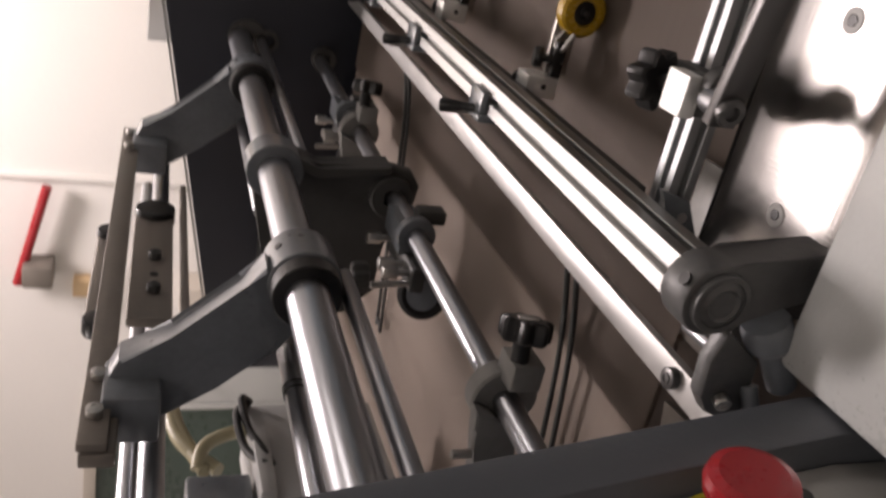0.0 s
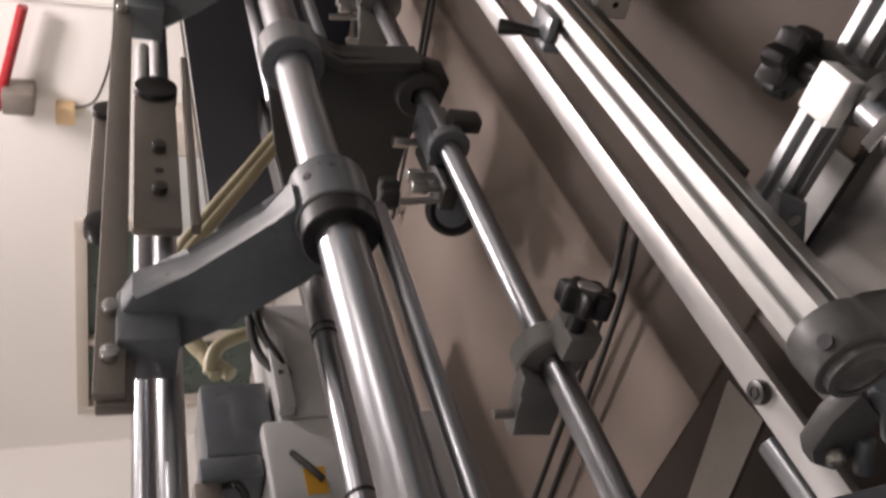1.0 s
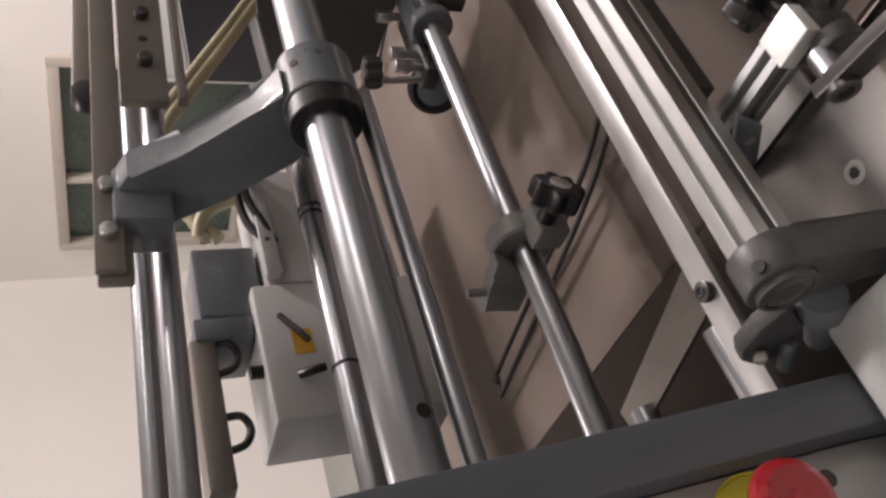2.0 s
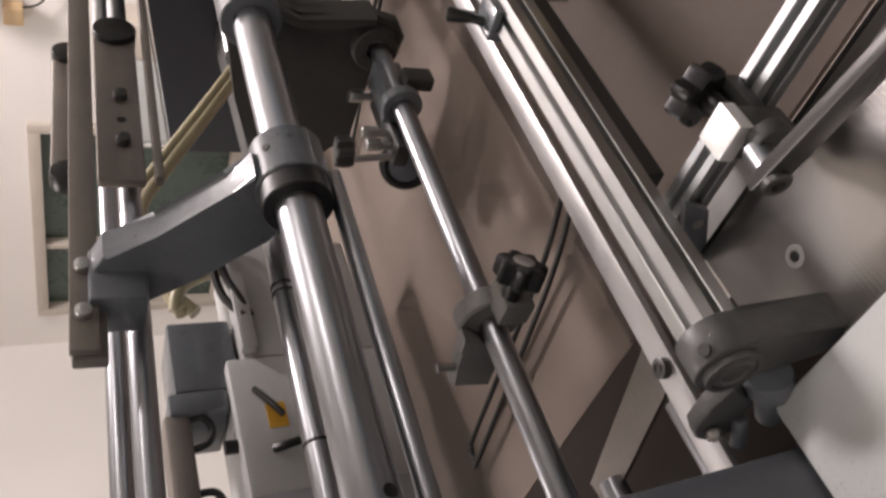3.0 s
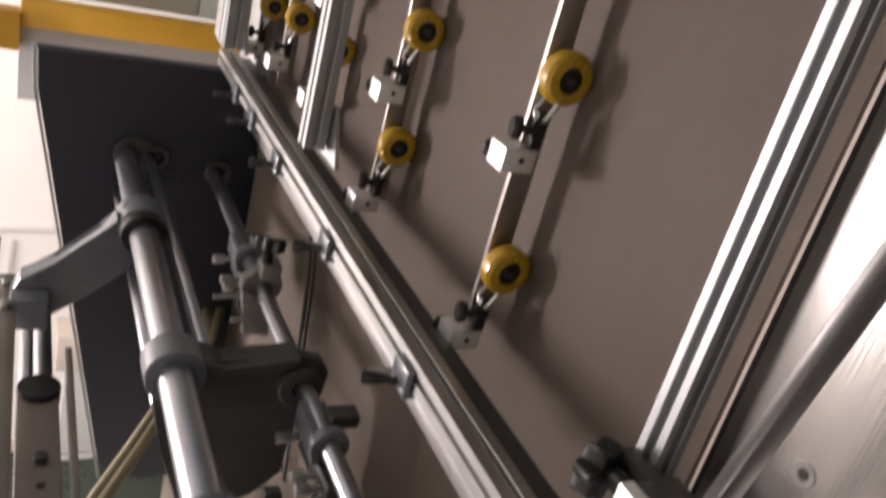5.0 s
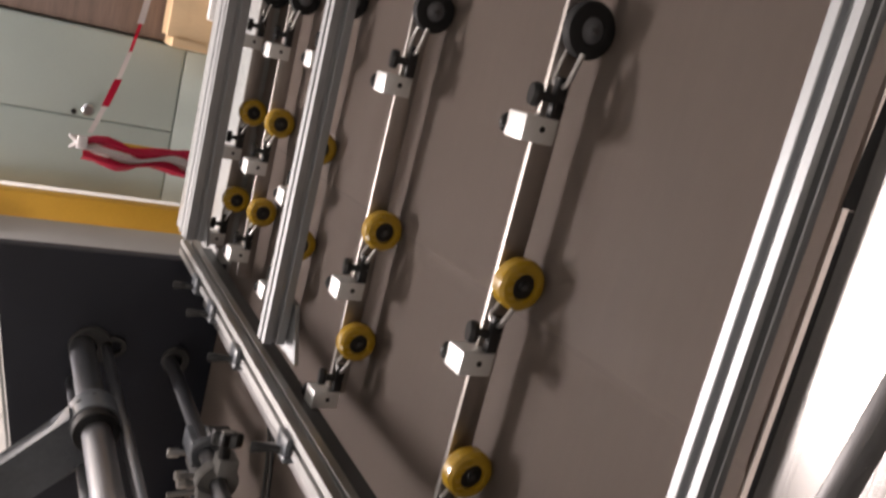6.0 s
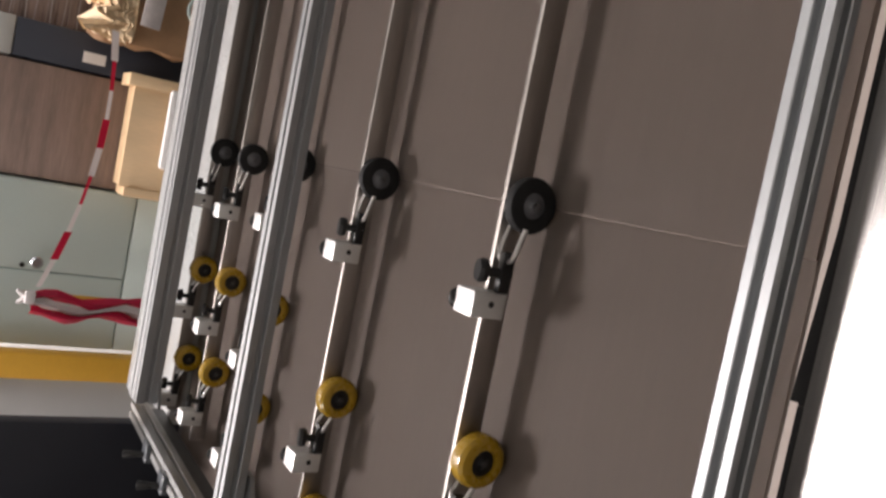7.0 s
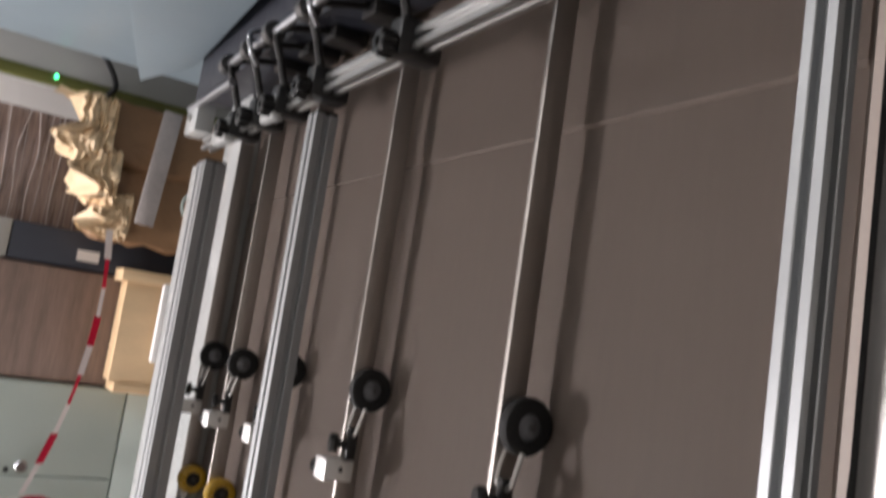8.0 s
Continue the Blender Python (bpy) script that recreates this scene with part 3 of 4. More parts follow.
for y in (1.735, 1.2):
    single("gusset_bracket", prism([(-0.272, y + 0.016), (-0.272, y - 0.055), (-0.2, y - 0.016), (-0.2, y + 0.016)], "z", 1.0, 1.006), ALU, (-0.25, y, 1.0), "grey corner bracket that ties the rail ends", "bracket")


def cross_rail():
    r = thing("cross_rail", (-0.3, 0.35, 1.04), "slotted aluminium rail across the table with clips", "profile rail", m=FEED)
    part("profile", profile_bar("y", (-0.306, 1.045), 0.03, 0.03, 0.335, 1.79, 1, 1), ALU_Y, r)
    part("lower_bar", box((-0.322, 0.513, 0.998), (-0.304, 1.79, 1.0285), 0.001), CAST_DARK, r, "dark grey lower bar")
    s = thing("strip", (-0.38, 0.3, 1.0), "polished flat steel strip beside the cross rail", "steel strip", m=FEED)
    part("flat_bar", box((-0.4265, 0.31, 0.986), (-0.4015, 1.79, 0.994), 0.0008), STRIP, s)
    part("bolt", hex_bolt((-0.413, 0.409, 0.994), (0, 0, 1), 0.0085, 0.007), GUN, s)
    for i, y in enumerate((0.741, 1.012, 1.275, 1.455, 1.59)):
        c = thing("clip", (-0.325, y, 1.05), "grey clip with a black thumb lever on the cross rail", "clip", group="clips on the cross rail", m=FEED)
        part("body", box((-0.3315, y - 0.018, 1.035), (-0.3215, y + 0.018, 1.068), 0.003), CAST, c)
        part("cap", box((-0.3215, y - 0.018, 1.0605), (-0.3, y + 0.018, 1.068), 0.002), CAST, c)
        # the thumb lever stands up from the clip, a little askew
        part("stem", rod((-0.322, y, 1.066), (-0.323, y + 0.007, 1.078), 0.0045, 18), BLACK, c)
        part("lever", rod((-0.323, y + 0.006, 1.075), (-0.327, y + 0.017, 1.098), 0.0045, 18, r2=0.0078, bevel=0.003), BLACK, c, "black thumb lever")
        if i < 2:
            part("stud", rod((-0.333, y + 0.03, 1.06), (-0.335, y + 0.034, 1.085), 0.0045, 14), STEEL, c)
        if i < 2:
            part("screw", hex_bolt((-0.3215, y + 0.0185, 1.055), (0, 1, 0), 0.005, 0.01), STEEL, c)


cross_rail()


# ---- hold-down bars and wheels ----
WHEELS = []
TOP_W = TABLE + 0.0045


def flat_bar(y, x0, x1):
    b = thing("hold_down_bar", (x0, y, 0.96), "flat steel bar that carries the hold-down wheels", "flat bar", group="hold-down bars")
    part("bar", box((x0, y - 0.003, 0.946), (x1, y + 0.003, 0.972), 0.0008), BAR, b)


def wheel_holder(x, y, black):
    """x, y: the wheel's axle; the holder reaches back along the bar behind it."""
    r = 0.026
    z = TOP_W + r
    yb = y + 0.018
    bx = x - (0.095 if black else 0.083)
    lab = "black rubber" if black else "amber polyurethane"
    h = thing("wheel_holder", (bx, y, z), lab + " hold-down wheel on a clamp block", "hold-down wheel", group="hold-down wheels")
    bm = box((bx - 0.012, yb - 0.022, 0.962), (bx + 0.012, yb + 0.008, 0.998), 0.0012)
    part("block", bm, ALU_BLOCK, h, "bright aluminium clamp block")
    part("hole", rod((bx + 0.001, yb - 0.0215, 0.978), (bx + 0.001, yb - 0.0226, 0.978), 0.003, 14), BLACK, h)
    part("set_screw", lathe((bx - 0.001, yb + 0.008, 0.99), (0, 1, 0.5), [(0.0035, -0.002), (0.0035, 0.002), (0.009, 0.003), (0.0098, 0.007), (0.0082, 0.01)], 18), BLACK, h, "black thumb screw")
    # pivot arm of two thin bars down to the axle
    arm = bmesh.new()
    wire([(x, y + 0.0115, z), (x - 0.03, y + 0.0115, z + 0.011), (bx + 0.05, y + 0.0115, 0.968), (bx + 0.043, y + 0.008, 0.969), (bx + 0.041, y, 0.969), (bx + 0.043, y - 0.008, 0.969), (bx + 0.05, y - 0.0115, 0.968), (x - 0.022, y - 0.0122, z + 0.008)], 0.0026, 10, bm=arm)
    part("fork", arm, STEEL, h, "thin bent steel fork")
    part("spring_arm", box((bx + 0.012, y - 0.005, 0.962), (bx + 0.05, y + 0.004, 0.974), 0.002), BLACK, h)
    part("thumb_screw", lathe((bx + 0.03, y - 0.002, 0.962), (0, 0.3, 1), [(0.0045, 0), (0.0045, 0.022), (0.0105, 0.023), (0.0115, 0.028), (0.01, 0.032)], 18), BLACK, h, "black thumb screw")
    part("axle", rod((x, y - 0.0122, z), (x, y + 0.0135, z), 0.003, 12), GUN, h)
    if black:
        w = part("wheel", lathe((x, y, z), (0, -1, 0), [(r - 0.004, -0.0062), (r - 0.0008, -0.005), (r, -0.003), (r, 0.004), (r - 0.0008, 0.0062), (r - 0.004, 0.0075), (r - 0.0135, 0.0075), (r - 0.0137, 0.005)], 40), RUBBER, h, "black rubber tyre", at=(x, y, z))
        part("hub", lathe((x, y, z), (0, -1, 0), [(r - 0.0142, -0.006), (r - 0.0142, 0.0062), (0.007, 0.0078), (0.0045, 0.0095)], 28), HUB, w)
    else:
        w = part("wheel", lathe((x, y, z), (0, -1, 0), [(r - 0.008, -0.012), (r - 0.003, -0.0105), (r - 0.0006, -0.007), (r, 0.0), (r - 0.0006, 0.006), (r - 0.0035, 0.0098), (r - 0.009, 0.0115), (r - 0.0125, 0.0112), (r - 0.013, 0.0075)], 40), YELLOW, h, "amber polyurethane tread", at=(x, y, z))
        part("hub", lathe((x, y, z), (0, -1, 0), [(r - 0.0136, -0.0118), (r - 0.0136, 0.008), (0.006, 0.0084), (0.0045, 0.0105)], 28), BLACK, w)
    WHEELS.append((w, r))
    return h


def hold_downs():
    for y, xs in ((0.776, (0.223, -0.018, -0.219)), (1.082, (0.22, -0.056, -0.208)), (1.35, (0.218, -0.004, -0.158)), (1.556, (0.21, -0.003, -0.163)), (1.722, (0.211, -0.012, -0.183))):
        flat_bar(y + 0.018, -0.29, 0.635)
        for i, x in enumerate(xs):
            wheel_holder(x, y, i == 0)


hold_downs()


# ---- near side plates ----
def near_side():
    p = thing("cover_plate", (0.3, 0.38, 0.9), "brushed stainless cover plate along the near side", "cover plate")
    part("sheet", prism([(-0.276, 0.322), (1.6, 0.322), (1.6, 0.449), (-0.335, 0.449), (-0.335, 0.36), (-0.297, 0.354), (-0.276, 0.357)], "z", 0.955, 0.985, bevel=0.001), PLATE, p)
    for x, y in ((-0.271, 0.388), (-0.142, 0.388), (0.076, 0.39), (0.29, 0.39), (0.5, 0.39)):
        s = part("screw", lathe((x, y, 0.985), (0, 0, 1), [(0.0082, 0), (0.0082, 0.0004), (0.0076, 0.0007), (0.0042, 0.0007), (0.0038, 0.0002)], 24), GREY, p)
        part("socket", rod((x, y, 0.985), (x, y, 0.98595), 0.0038, 6), BLACK, p, "dark hex socket")
    # black strip added to draw the shaded gap along the plate's edge
    gap_strip = bmesh.new()
    box((-0.335, 0.4495, 0.95), (0.14, 0.4535, 0.984), bm=gap_strip)
    box((0.1405, 0.4495, 0.95), (1.6, 0.4535, 0.984), bm=gap_strip)
    prism([(0.1405, 0.4536), (1.6, 0.4536), (1.6, 0.4555), (0.28, 0.4555), (0.1405, 0.463)], "z", 0.966, 0.978, bm=gap_strip)
    part("edge_seal", gap_strip, RUBBER, p, "black strip painting the shaded gap at the plate's edge")
    c = thing("side_cover", (0.3, 0.1, 0.5), "pale grey painted cover on the operator side", "machine cover")
    part("top", box((-0.3415, -0.02, 0.93), (1.6, 0.319, 1.008), 0.006), COVER, c)
    part("front", box((-0.3415, -0.018, 0.0), (1.6, 0.012, 0.929), 0.006), COVER, c)


near_side()


def clamp_arm():
    a = thing("clamp_arm", (-0.21, 0.386, 1.054), "dark gunmetal lever arm clamped to the near profile", "lever arm", m=Matrix.Translation((0, 0.004, -0.011)))
    d = Vector((0.31, -0.045, 0.0))
    t = Matrix.Rotation(math.atan2(d.y, d.x), 4, "Z")
    s = Vector((-0.206, 0.393, 1.058))
    bm = box((-0.012, -0.0045, -0.0105), (0.335, 0.0045, 0.0095), 0.0012)
    bmesh.ops.transform(bm, matrix=Matrix.Translation(s) @ t, verts=bm.verts)
    part("bar", bm, GUN, a)
    part("pivot_bolt", lathe(s + Vector((-0.001, -0.0045, 0)), (-0.12, -1, 0), [(0.0095, 0), (0.0095, 0.004), (0.0085, 0.005), (0.0048, 0.005), (0.0045, 0.0015)], 28), GUN, a, "dark socket-head pivot bolt")
    part("end_bolt", hex_bolt(s + Vector((0.306, -0.05, 0.0)), (-0.12, -1, 0), 0.009, 0.004), STEEL, a)
    part("spacer", rod((-0.207, 0.397, 1.055), (-0.2075, 0.416, 1.052), 0.009, 24), CHROME, a, "polished spacer")
    part("collar", rod((-0.2, 0.412, 1.045), (-0.2, 0.424, 1.045), 0.0135, 24, bevel=0.002), CAST_DARK, a)
    part("block_body", box((-0.2235, 0.4265, 1.016), (-0.1975, 0.4485, 1.0535), 0.0012), CAST_DARK, a)
    part("block", box((-0.2245, 0.4245, 1.054), (-0.1965, 0.4495, 1.066), 0.0012, turn=Matrix.Rotation(radians(0), 4, "Z")), ALU_BLOCK, a, "bright aluminium block")
    part("clamp_foot", box((-0.2235, 0.446, 1.027), (-0.1975, 0.482, 1.04), 0.001), CAST_DARK, a)
    part("stem", rod((-0.21, 0.449, 1.05), (-0.211, 0.474, 1.052), 0.008, 18), BLACK, a)
    part("star_knob", star_knob((-0.212, 0.471, 1.053), (-0.1, 1, 0.3), 0.0225, 0.018), BLACK, a, "black seven-lobed knob")
    b = thing("angle_bracket", (-0.27, 0.44, 1.0), "dark grey angle bracket below the cross rail", "bracket")
    part("plate", prism([(-0.285, 1.028), (-0.293, 1.001), (-0.37, 0.957), (-0.363, 0.985)], "y", 0.4545, 0.4605, bevel=0.001), CAST, b)
    for x, z in ((-0.306, 1.004), (-0.349, 0.978)):
        part("screw", lathe((x, 0.4545, z), (0, -1, 0), [(0.0042, 0), (0.0042, 0.0012), (0.002, 0.0016)], 16), STEEL, b)
    part("foot", box((-0.37, 0.47, 0.932), (-0.285, 0.535, 0.936), 0.001), GREY, b, "grey foot plate")


clamp_arm()


def rail_clamp():
    c = thing("rail_clamp", (-0.29, 0.33, 1.05), "grey cast clamp that holds the cross rail's end", "clamp", m=Matrix.Translation((-0.01, 0.012, -0.011)))
    cx, cz = -0.295, 1.069
    arc = [(cx + 0.0245 * math.cos(radians(a)), cz + 0.0245 * math.sin(radians(a))) for a in range(-20, 221, 15)]
    part("casting", prism([(-0.258, 0.9855)] + arc + [(-0.312, 1.045), (-0.296, 1.02), (-0.29, 0.9855)], "y", 0.318, 0.345, bevel=0.003), CLAMP, c)
    part("boss_ring", ring((cx, 0.316, cz), (0, 1, 0), 0.0195, 0.0155, 0.006, 36), CLAMP, c)
    part("boss_cap", lathe((cx, 0.317, cz), (0, -1, 0), [(0.0152, -0.002), (0.0152, 0.003), (0.011, 0.005), (0.009, 0.0035)], 28), CLAMP, c)
    part("hole", rod((cx + 0.011, 0.325, cz + 0.0225), (cx + 0.0118, 0.325, cz + 0.0245), 0.0042, 14), BLACK, c)
    part("lever", prism([(-0.313, 1.056), (-0.336, 1.024), (-0.369, 1.021), (-0.384, 1.027), (-0.374, 1.05), (-0.362, 1.059), (-0.336, 1.062)], "y", 0.313, 0.327, bevel=0.003), CLAMP, c)
    part("handle", lathe((-0.311, 0.318, 1.026), (-0.84, -0.1, -0.54), [(0.0145, -0.004), (0.016, 0.0), (0.016, 0.012), (0.014, 0.016), (0.0095, 0.0165), (0.0095, 0.05), (0.008, 0.052)], 28), CAST, c)
    part("bolt", hex_bolt((-0.361, 0.3125, 1.045), (-0.3, -1, 0.1), 0.0055, 0.007), STEEL, c)
    part("bolt", hex_bolt((-0.352, 0.3125, 1.026), (-0.9, -0.4, -0.2), 0.0055, 0.022), CAST, c)
    part("pin", rod((-0.34, 0.335, 1.04), (-0.34, 0.365, 1.042), 0.006, 16), CHROME, c)

rail_clamp()


# ---- feeder ----
BX, BZ = -0.53, 1.211


def side_frames():
    n = thing("feeder_frame", (-0.9, 0.28, 0), "dark slate side frame of the feeder beside the operator", "machine frame")
    part("side_plate", prism([(-1.7, 0.0), (-0.344, 0.0), (-0.344, 1.01), (-0.436, 1.52), (-1.7, 1.52)], "y", 0.254, 0.289, bevel=0.002), BAND, n)
    # coloured near-black for the shade behind the side plate
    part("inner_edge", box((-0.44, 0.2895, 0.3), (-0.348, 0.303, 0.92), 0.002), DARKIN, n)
    b = thing("control_box", (-0.8, 0.1, 0), "light grey control box with stop buttons", "control box")
    part("body", prism([(-1.7, 0.0), (-0.364, 0.0), (-0.364, 1.01), (-0.4614, 1.55), (-1.7, 1.55)], "y", -0.16, 0.2535, bevel=0.003), PANEL, b)
    tilt = (0.985, 0, 0.177)
    part("panel_screw", lathe((-0.3698, 0.236, 1.042), tilt, [(0.0055, 0), (0.0055, 0.001), (0.004, 0.002)], 18), CAST_DARK, b)
    e = part("emergency_stop", lathe((-0.3798, 0.221, 1.092), tilt, [(0.013, 0.0), (0.013, 0.016), (0.016, 0.018), (0.0225, 0.03), (0.0235, 0.036), (0.022, 0.041), (0.017, 0.0435)], 40), RED, b, "red mushroom emergency stop button")
    part("legend_plate", ring((-0.3788, 0.221, 1.092), tilt, 0.031, 0.0132, 0.002, 44), STOPYEL, e, "yellow round legend plate")
    for k, ang in enumerate((38, 142)):
        cu = bpy.data.curves.new("legend", "FONT")
        cu.body, cu.size, cu.extrude, cu.align_x, cu.align_y = "STOP", 0.009, 0.0002, "CENTER", "CENTER"
        cu.materials.append(INK)
        tx = new("lettering", cu)
        tx.parent = e
        a = radians(90 if k == 0 else 270)
        off = Vector((0.0014, 0.022 * math.cos(a), 0.022 * math.sin(a)))
        tx.location = Vector((-0.3788, 0.221, 1.092)) + Matrix.Rotation(radians(-10), 3, "Y") @ off - ORIGIN[e]
        tx.rotation_euler = Euler((radians(90), 0, radians(90))) if k == 0 else Euler((radians(-90), 0, radians(-90)))
        if k == 1:
            tx.rotation_euler = (Matrix.Rotation(math.pi, 3, "X") @ Euler((radians(90), 0, radians(90))).to_matrix()).to_euler()
        tx.rotation_euler = (Matrix.Rotation(radians(-10), 3, "Y") @ tx.rotation_euler.to_matrix()).to_euler()
    part("push_button", lathe((-0.3922, 0.221, 1.162), tilt, [(0.015, 0), (0.015, 0.004), (0.0125, 0.005), (0.0125, 0.01), (0.01, 0.0115)], 32), DARKRED, b, "dark red push button")
    f = thing("feeder_frame", (-0.9, 1.8, 0), "tall charcoal side frame on the far side of the feeder", "machine frame")
    part("side_plate", prism([(-0.34, 0.0), (-0.34, 1.345), (-0.42, 1.34), (-1.38, 1.16), (-1.38, 0.0)], "y", 1.8, 1.835, bevel=0.002), NAVY, f)
    for x, z, q in ((BX, BZ - 0.048, 0.04), (-0.555, 0.994, 0.028), (-0.53, 1.118, 0.022)):
        part("bearing_housing", ring((x, 1.792, z), (0, 1, 0), q, 0.0135, 0.014, 32), CAST_DARK, f)
    # pale strip paints the light that catches the plate's top edge
    part("edge_trim", prism([(-0.345, 1.3465), (-0.42, 1.3425), (-1.38, 1.1625), (-1.38, 1.168), (-0.42, 1.348), (-0.345, 1.352)], "y", 1.812, 1.832), PANEL, f, "pale strip painted as the plate's lit top edge")


side_frames()


def shaft(name, label, x, z, r, y0, y1, rings=()):
    s = thing(name, (x, y0, z), label, "shaft", group="feeder shafts", m=FEED)
    part("shaft", rod((x, y0, z), (x, y1, z), r, 40, bevel=0.001), CHROME, s)
    for y in rings:
        part("groove_ring", ring((x, y, z), (0, 1, 0), r + 0.0012, r - 0.002, 0.003, 32), BLACK, s)
    return s


main_shaft = shaft("main_shaft", "thick chromed main shaft of the feeder", BX, BZ, 0.0232, 0.2895, 1.8)
part("tapped_hole", rod((BX + 0.0218, 0.385, BZ - 0.007), (BX + 0.0228, 0.385, BZ - 0.0073), 0.0062, 18), BLACK, main_shaft, "dark tapped hole")
shaft("thin_shaft", "thin chromed shaft below the main shaft", -0.53, 1.166, 0.0095, 0.2895, 0.76)
shaft("thin_shaft", "thin chromed shaft between hanger and far frame", -0.53, 1.166, 0.0095, 1.09, 1.8)
shaft("rear_shaft", "chromed rear shaft with black grooves", -0.63, 1.214, 0.0125, 0.2895, 0.76, (0.5, 0.681, 0.691))
shaft("rear_shaft", "chromed rear shaft beside the main shaft", -0.61, 1.218, 0.011, 1.09, 1.8)
shaft("guide_rod", "chromed guide rod over the board pile", -0.555, 1.037, 0.013, 0.2895, 1.8)
shaft("upper_shaft", "chromed upper shaft through the lever ends", -0.79, 1.374, 0.0125, 0.2895, 1.56)
shaft("upper_shaft", "chromed upper shaft through the lever ends", -0.735, 1.352, 0.014, 0.2895, 1.6)


def lever(y):
    """A cast lever from the main shaft up to the link bar."""
    a = thing("lever", (BX, y, BZ), "grey cast lever from the main shaft to the link bar", "lever", group="levers on the main shaft", m=FEED)
    part("hub", ring((BX, y, BZ), (0, 1, 0), 0.039, 0.0234, 0.06, 40), CAST, a)
    part("collar", ring((BX, y - 0.043, BZ), (0, 1, 0), 0.0368, 0.0234, 0.025, 40), BLACK, a, "black clamp collar")
    part("pinch_hole", rod((BX + 0.0268, y + 0.004, BZ + 0.0268), (BX + 0.0282, y + 0.004, BZ + 0.0282), 0.0045, 14), BLACK, a)
    pts = [(-0.512, 1.252), (-0.545, 1.272), (-0.605, 1.338), (-0.628, 1.39), (-0.655, 1.402), (-0.7, 1.392), (-0.706, 1.348), (-0.662, 1.288), (-0.612, 1.226), (-0.565, 1.196)]
    part("arm", prism(pts, "y", y - 0.026, y + 0.012, bevel=0.005), CAST, a)
    # pale strip stands for the lamp's reflection on the arm's gloss paint
    part("worn_face", prism([(-0.5465, 1.2735), (-0.6065, 1.3395), (-0.6085, 1.337), (-0.5485, 1.271)], "y", y - 0.021, y + 0.007), PANEL, a, "pale strip painted as sheen on the upper face")
    part("fork_end", box((-0.708, y - 0.062, 1.346), (-0.65, y + 0.01, 1.404), 0.005), CAST, a)
    part("socket_screw", hex_bolt((-0.672, y - 0.008, 1.404), (0, 0, 1), 0.0085, 0.002), STEEL, a)
    part("socket_screw", ring((-0.6495, y - 0.01, 1.39), (1, 0, 0), 0.009, 0.0055, 0.002, 24), CAST_DARK, a)


lever(0.764)
lever(1.49)


def link():
    l = thing("link_bar", (-0.66, 0.7, 1.41), "brown-grey flat link bar between the levers", "link bar", m=FEED)
    part("bar", box((-0.672, 0.648, 1.394), (-0.662, 1.535, 1.422), 0.0015), BRONZE, l)
    for y in (0.692, 0.754, 1.43, 1.5):
        part("bolt", hex_bolt((-0.662, y, 1.4085), (1, 0, 0), 0.0085, 0.01), STEEL, l)
    part("end_block", box((-0.69, 0.645, 1.386), (-0.673, 0.8, 1.42), 0.003), BRONZE, l)
    u = thing("linkage_plate", (-0.7, 1.1, 1.35), "brown-grey linkage plate with two bolts", "linkage plate", m=FEED)
    part("plate", box((-0.715, 0.935, 1.333), (-0.7, 1.26, 1.39), 0.004), BRONZE, u)
    part("flange", box((-0.71, 0.935, 1.312), (-0.694, 1.36, 1.323), 0.002), BRONZE, u)
    for y in (1.006, 1.1):
        part("bolt", hex_bolt((-0.7, y, 1.358), (1, 0, 0), 0.009, 0.012), CAST_DARK, u)
    part("hole", rod((-0.7005, 1.053, 1.358), (-0.6995, 1.053, 1.358), 0.006, 16), BLACK, u)
    part("pivot", rod((-0.72, 1.255, 1.36), (-0.69, 1.255, 1.36), 0.03, 28, bevel=0.003), BLACK, u)
    v = thing("linkage_plate", (-0.75, 1.2, 1.42), "brown-grey linkage plate with black end caps", "linkage plate", m=FEED)
    part("plate", box((-0.76, 0.985, 1.402), (-0.74, 1.25, 1.444), 0.006), BRONZE, v)
    part("end_cap", rod((-0.755, 0.985, 1.424), (-0.73, 0.985, 1.424), 0.021, 28, bevel=0.003), BLACK, v)
    part("end_cap", rod((-0.755, 1.25, 1.424), (-0.73, 1.25, 1.424), 0.021, 28, bevel=0.003), BLACK, v)


link()


def hanger(y):
    h = thing("hanger_bracket", (BX, y, 1.1), "dark grey cast hanger between the main shaft and the guide rod", "bracket", m=FEED)
    part("boss", ring((BX, y, BZ), (0, 1, 0), 0.039, 0.0234, 0.05, 40), CAST, h)
    pts = [(-0.5, 1.205), (-0.52, 1.15), (-0.51, 1.05), (-0.518, 1.015), (-0.54, 1.0), (-0.58, 1.005), (-0.605, 1.035), (-0.65, 1.042), (-0.715, 1.04), (-0.755, 1.08), (-0.775, 1.14), (-0.755, 1.185), (-0.66, 1.215), (-0.56, 1.238)]
    part("web", prism(pts, "y", y - 0.01, y + 0.01, bevel=0.003), CAST_DARK, h)
    part("rib", prism([(-0.497, 1.2), (-0.521, 1.15), (-0.508, 1.05), (-0.52, 1.048), (-0.534, 1.15), (-0.51, 1.208)], "y", y - 0.024, y + 0.024, bevel=0.002), CAST_DARK, h)
    part("rod_boss", ring((-0.555, y - 0.004, 1.042), (0, 1, 0), 0.032, 0.0132, 0.045, 36), CAST_DARK, h)
    part("side_knob", star_knob((-0.59, y - 0.198, 1.128), (0.1, -0.1, -1), 0.02, 0.022), CAST_DARK, h)


hanger(1.068)


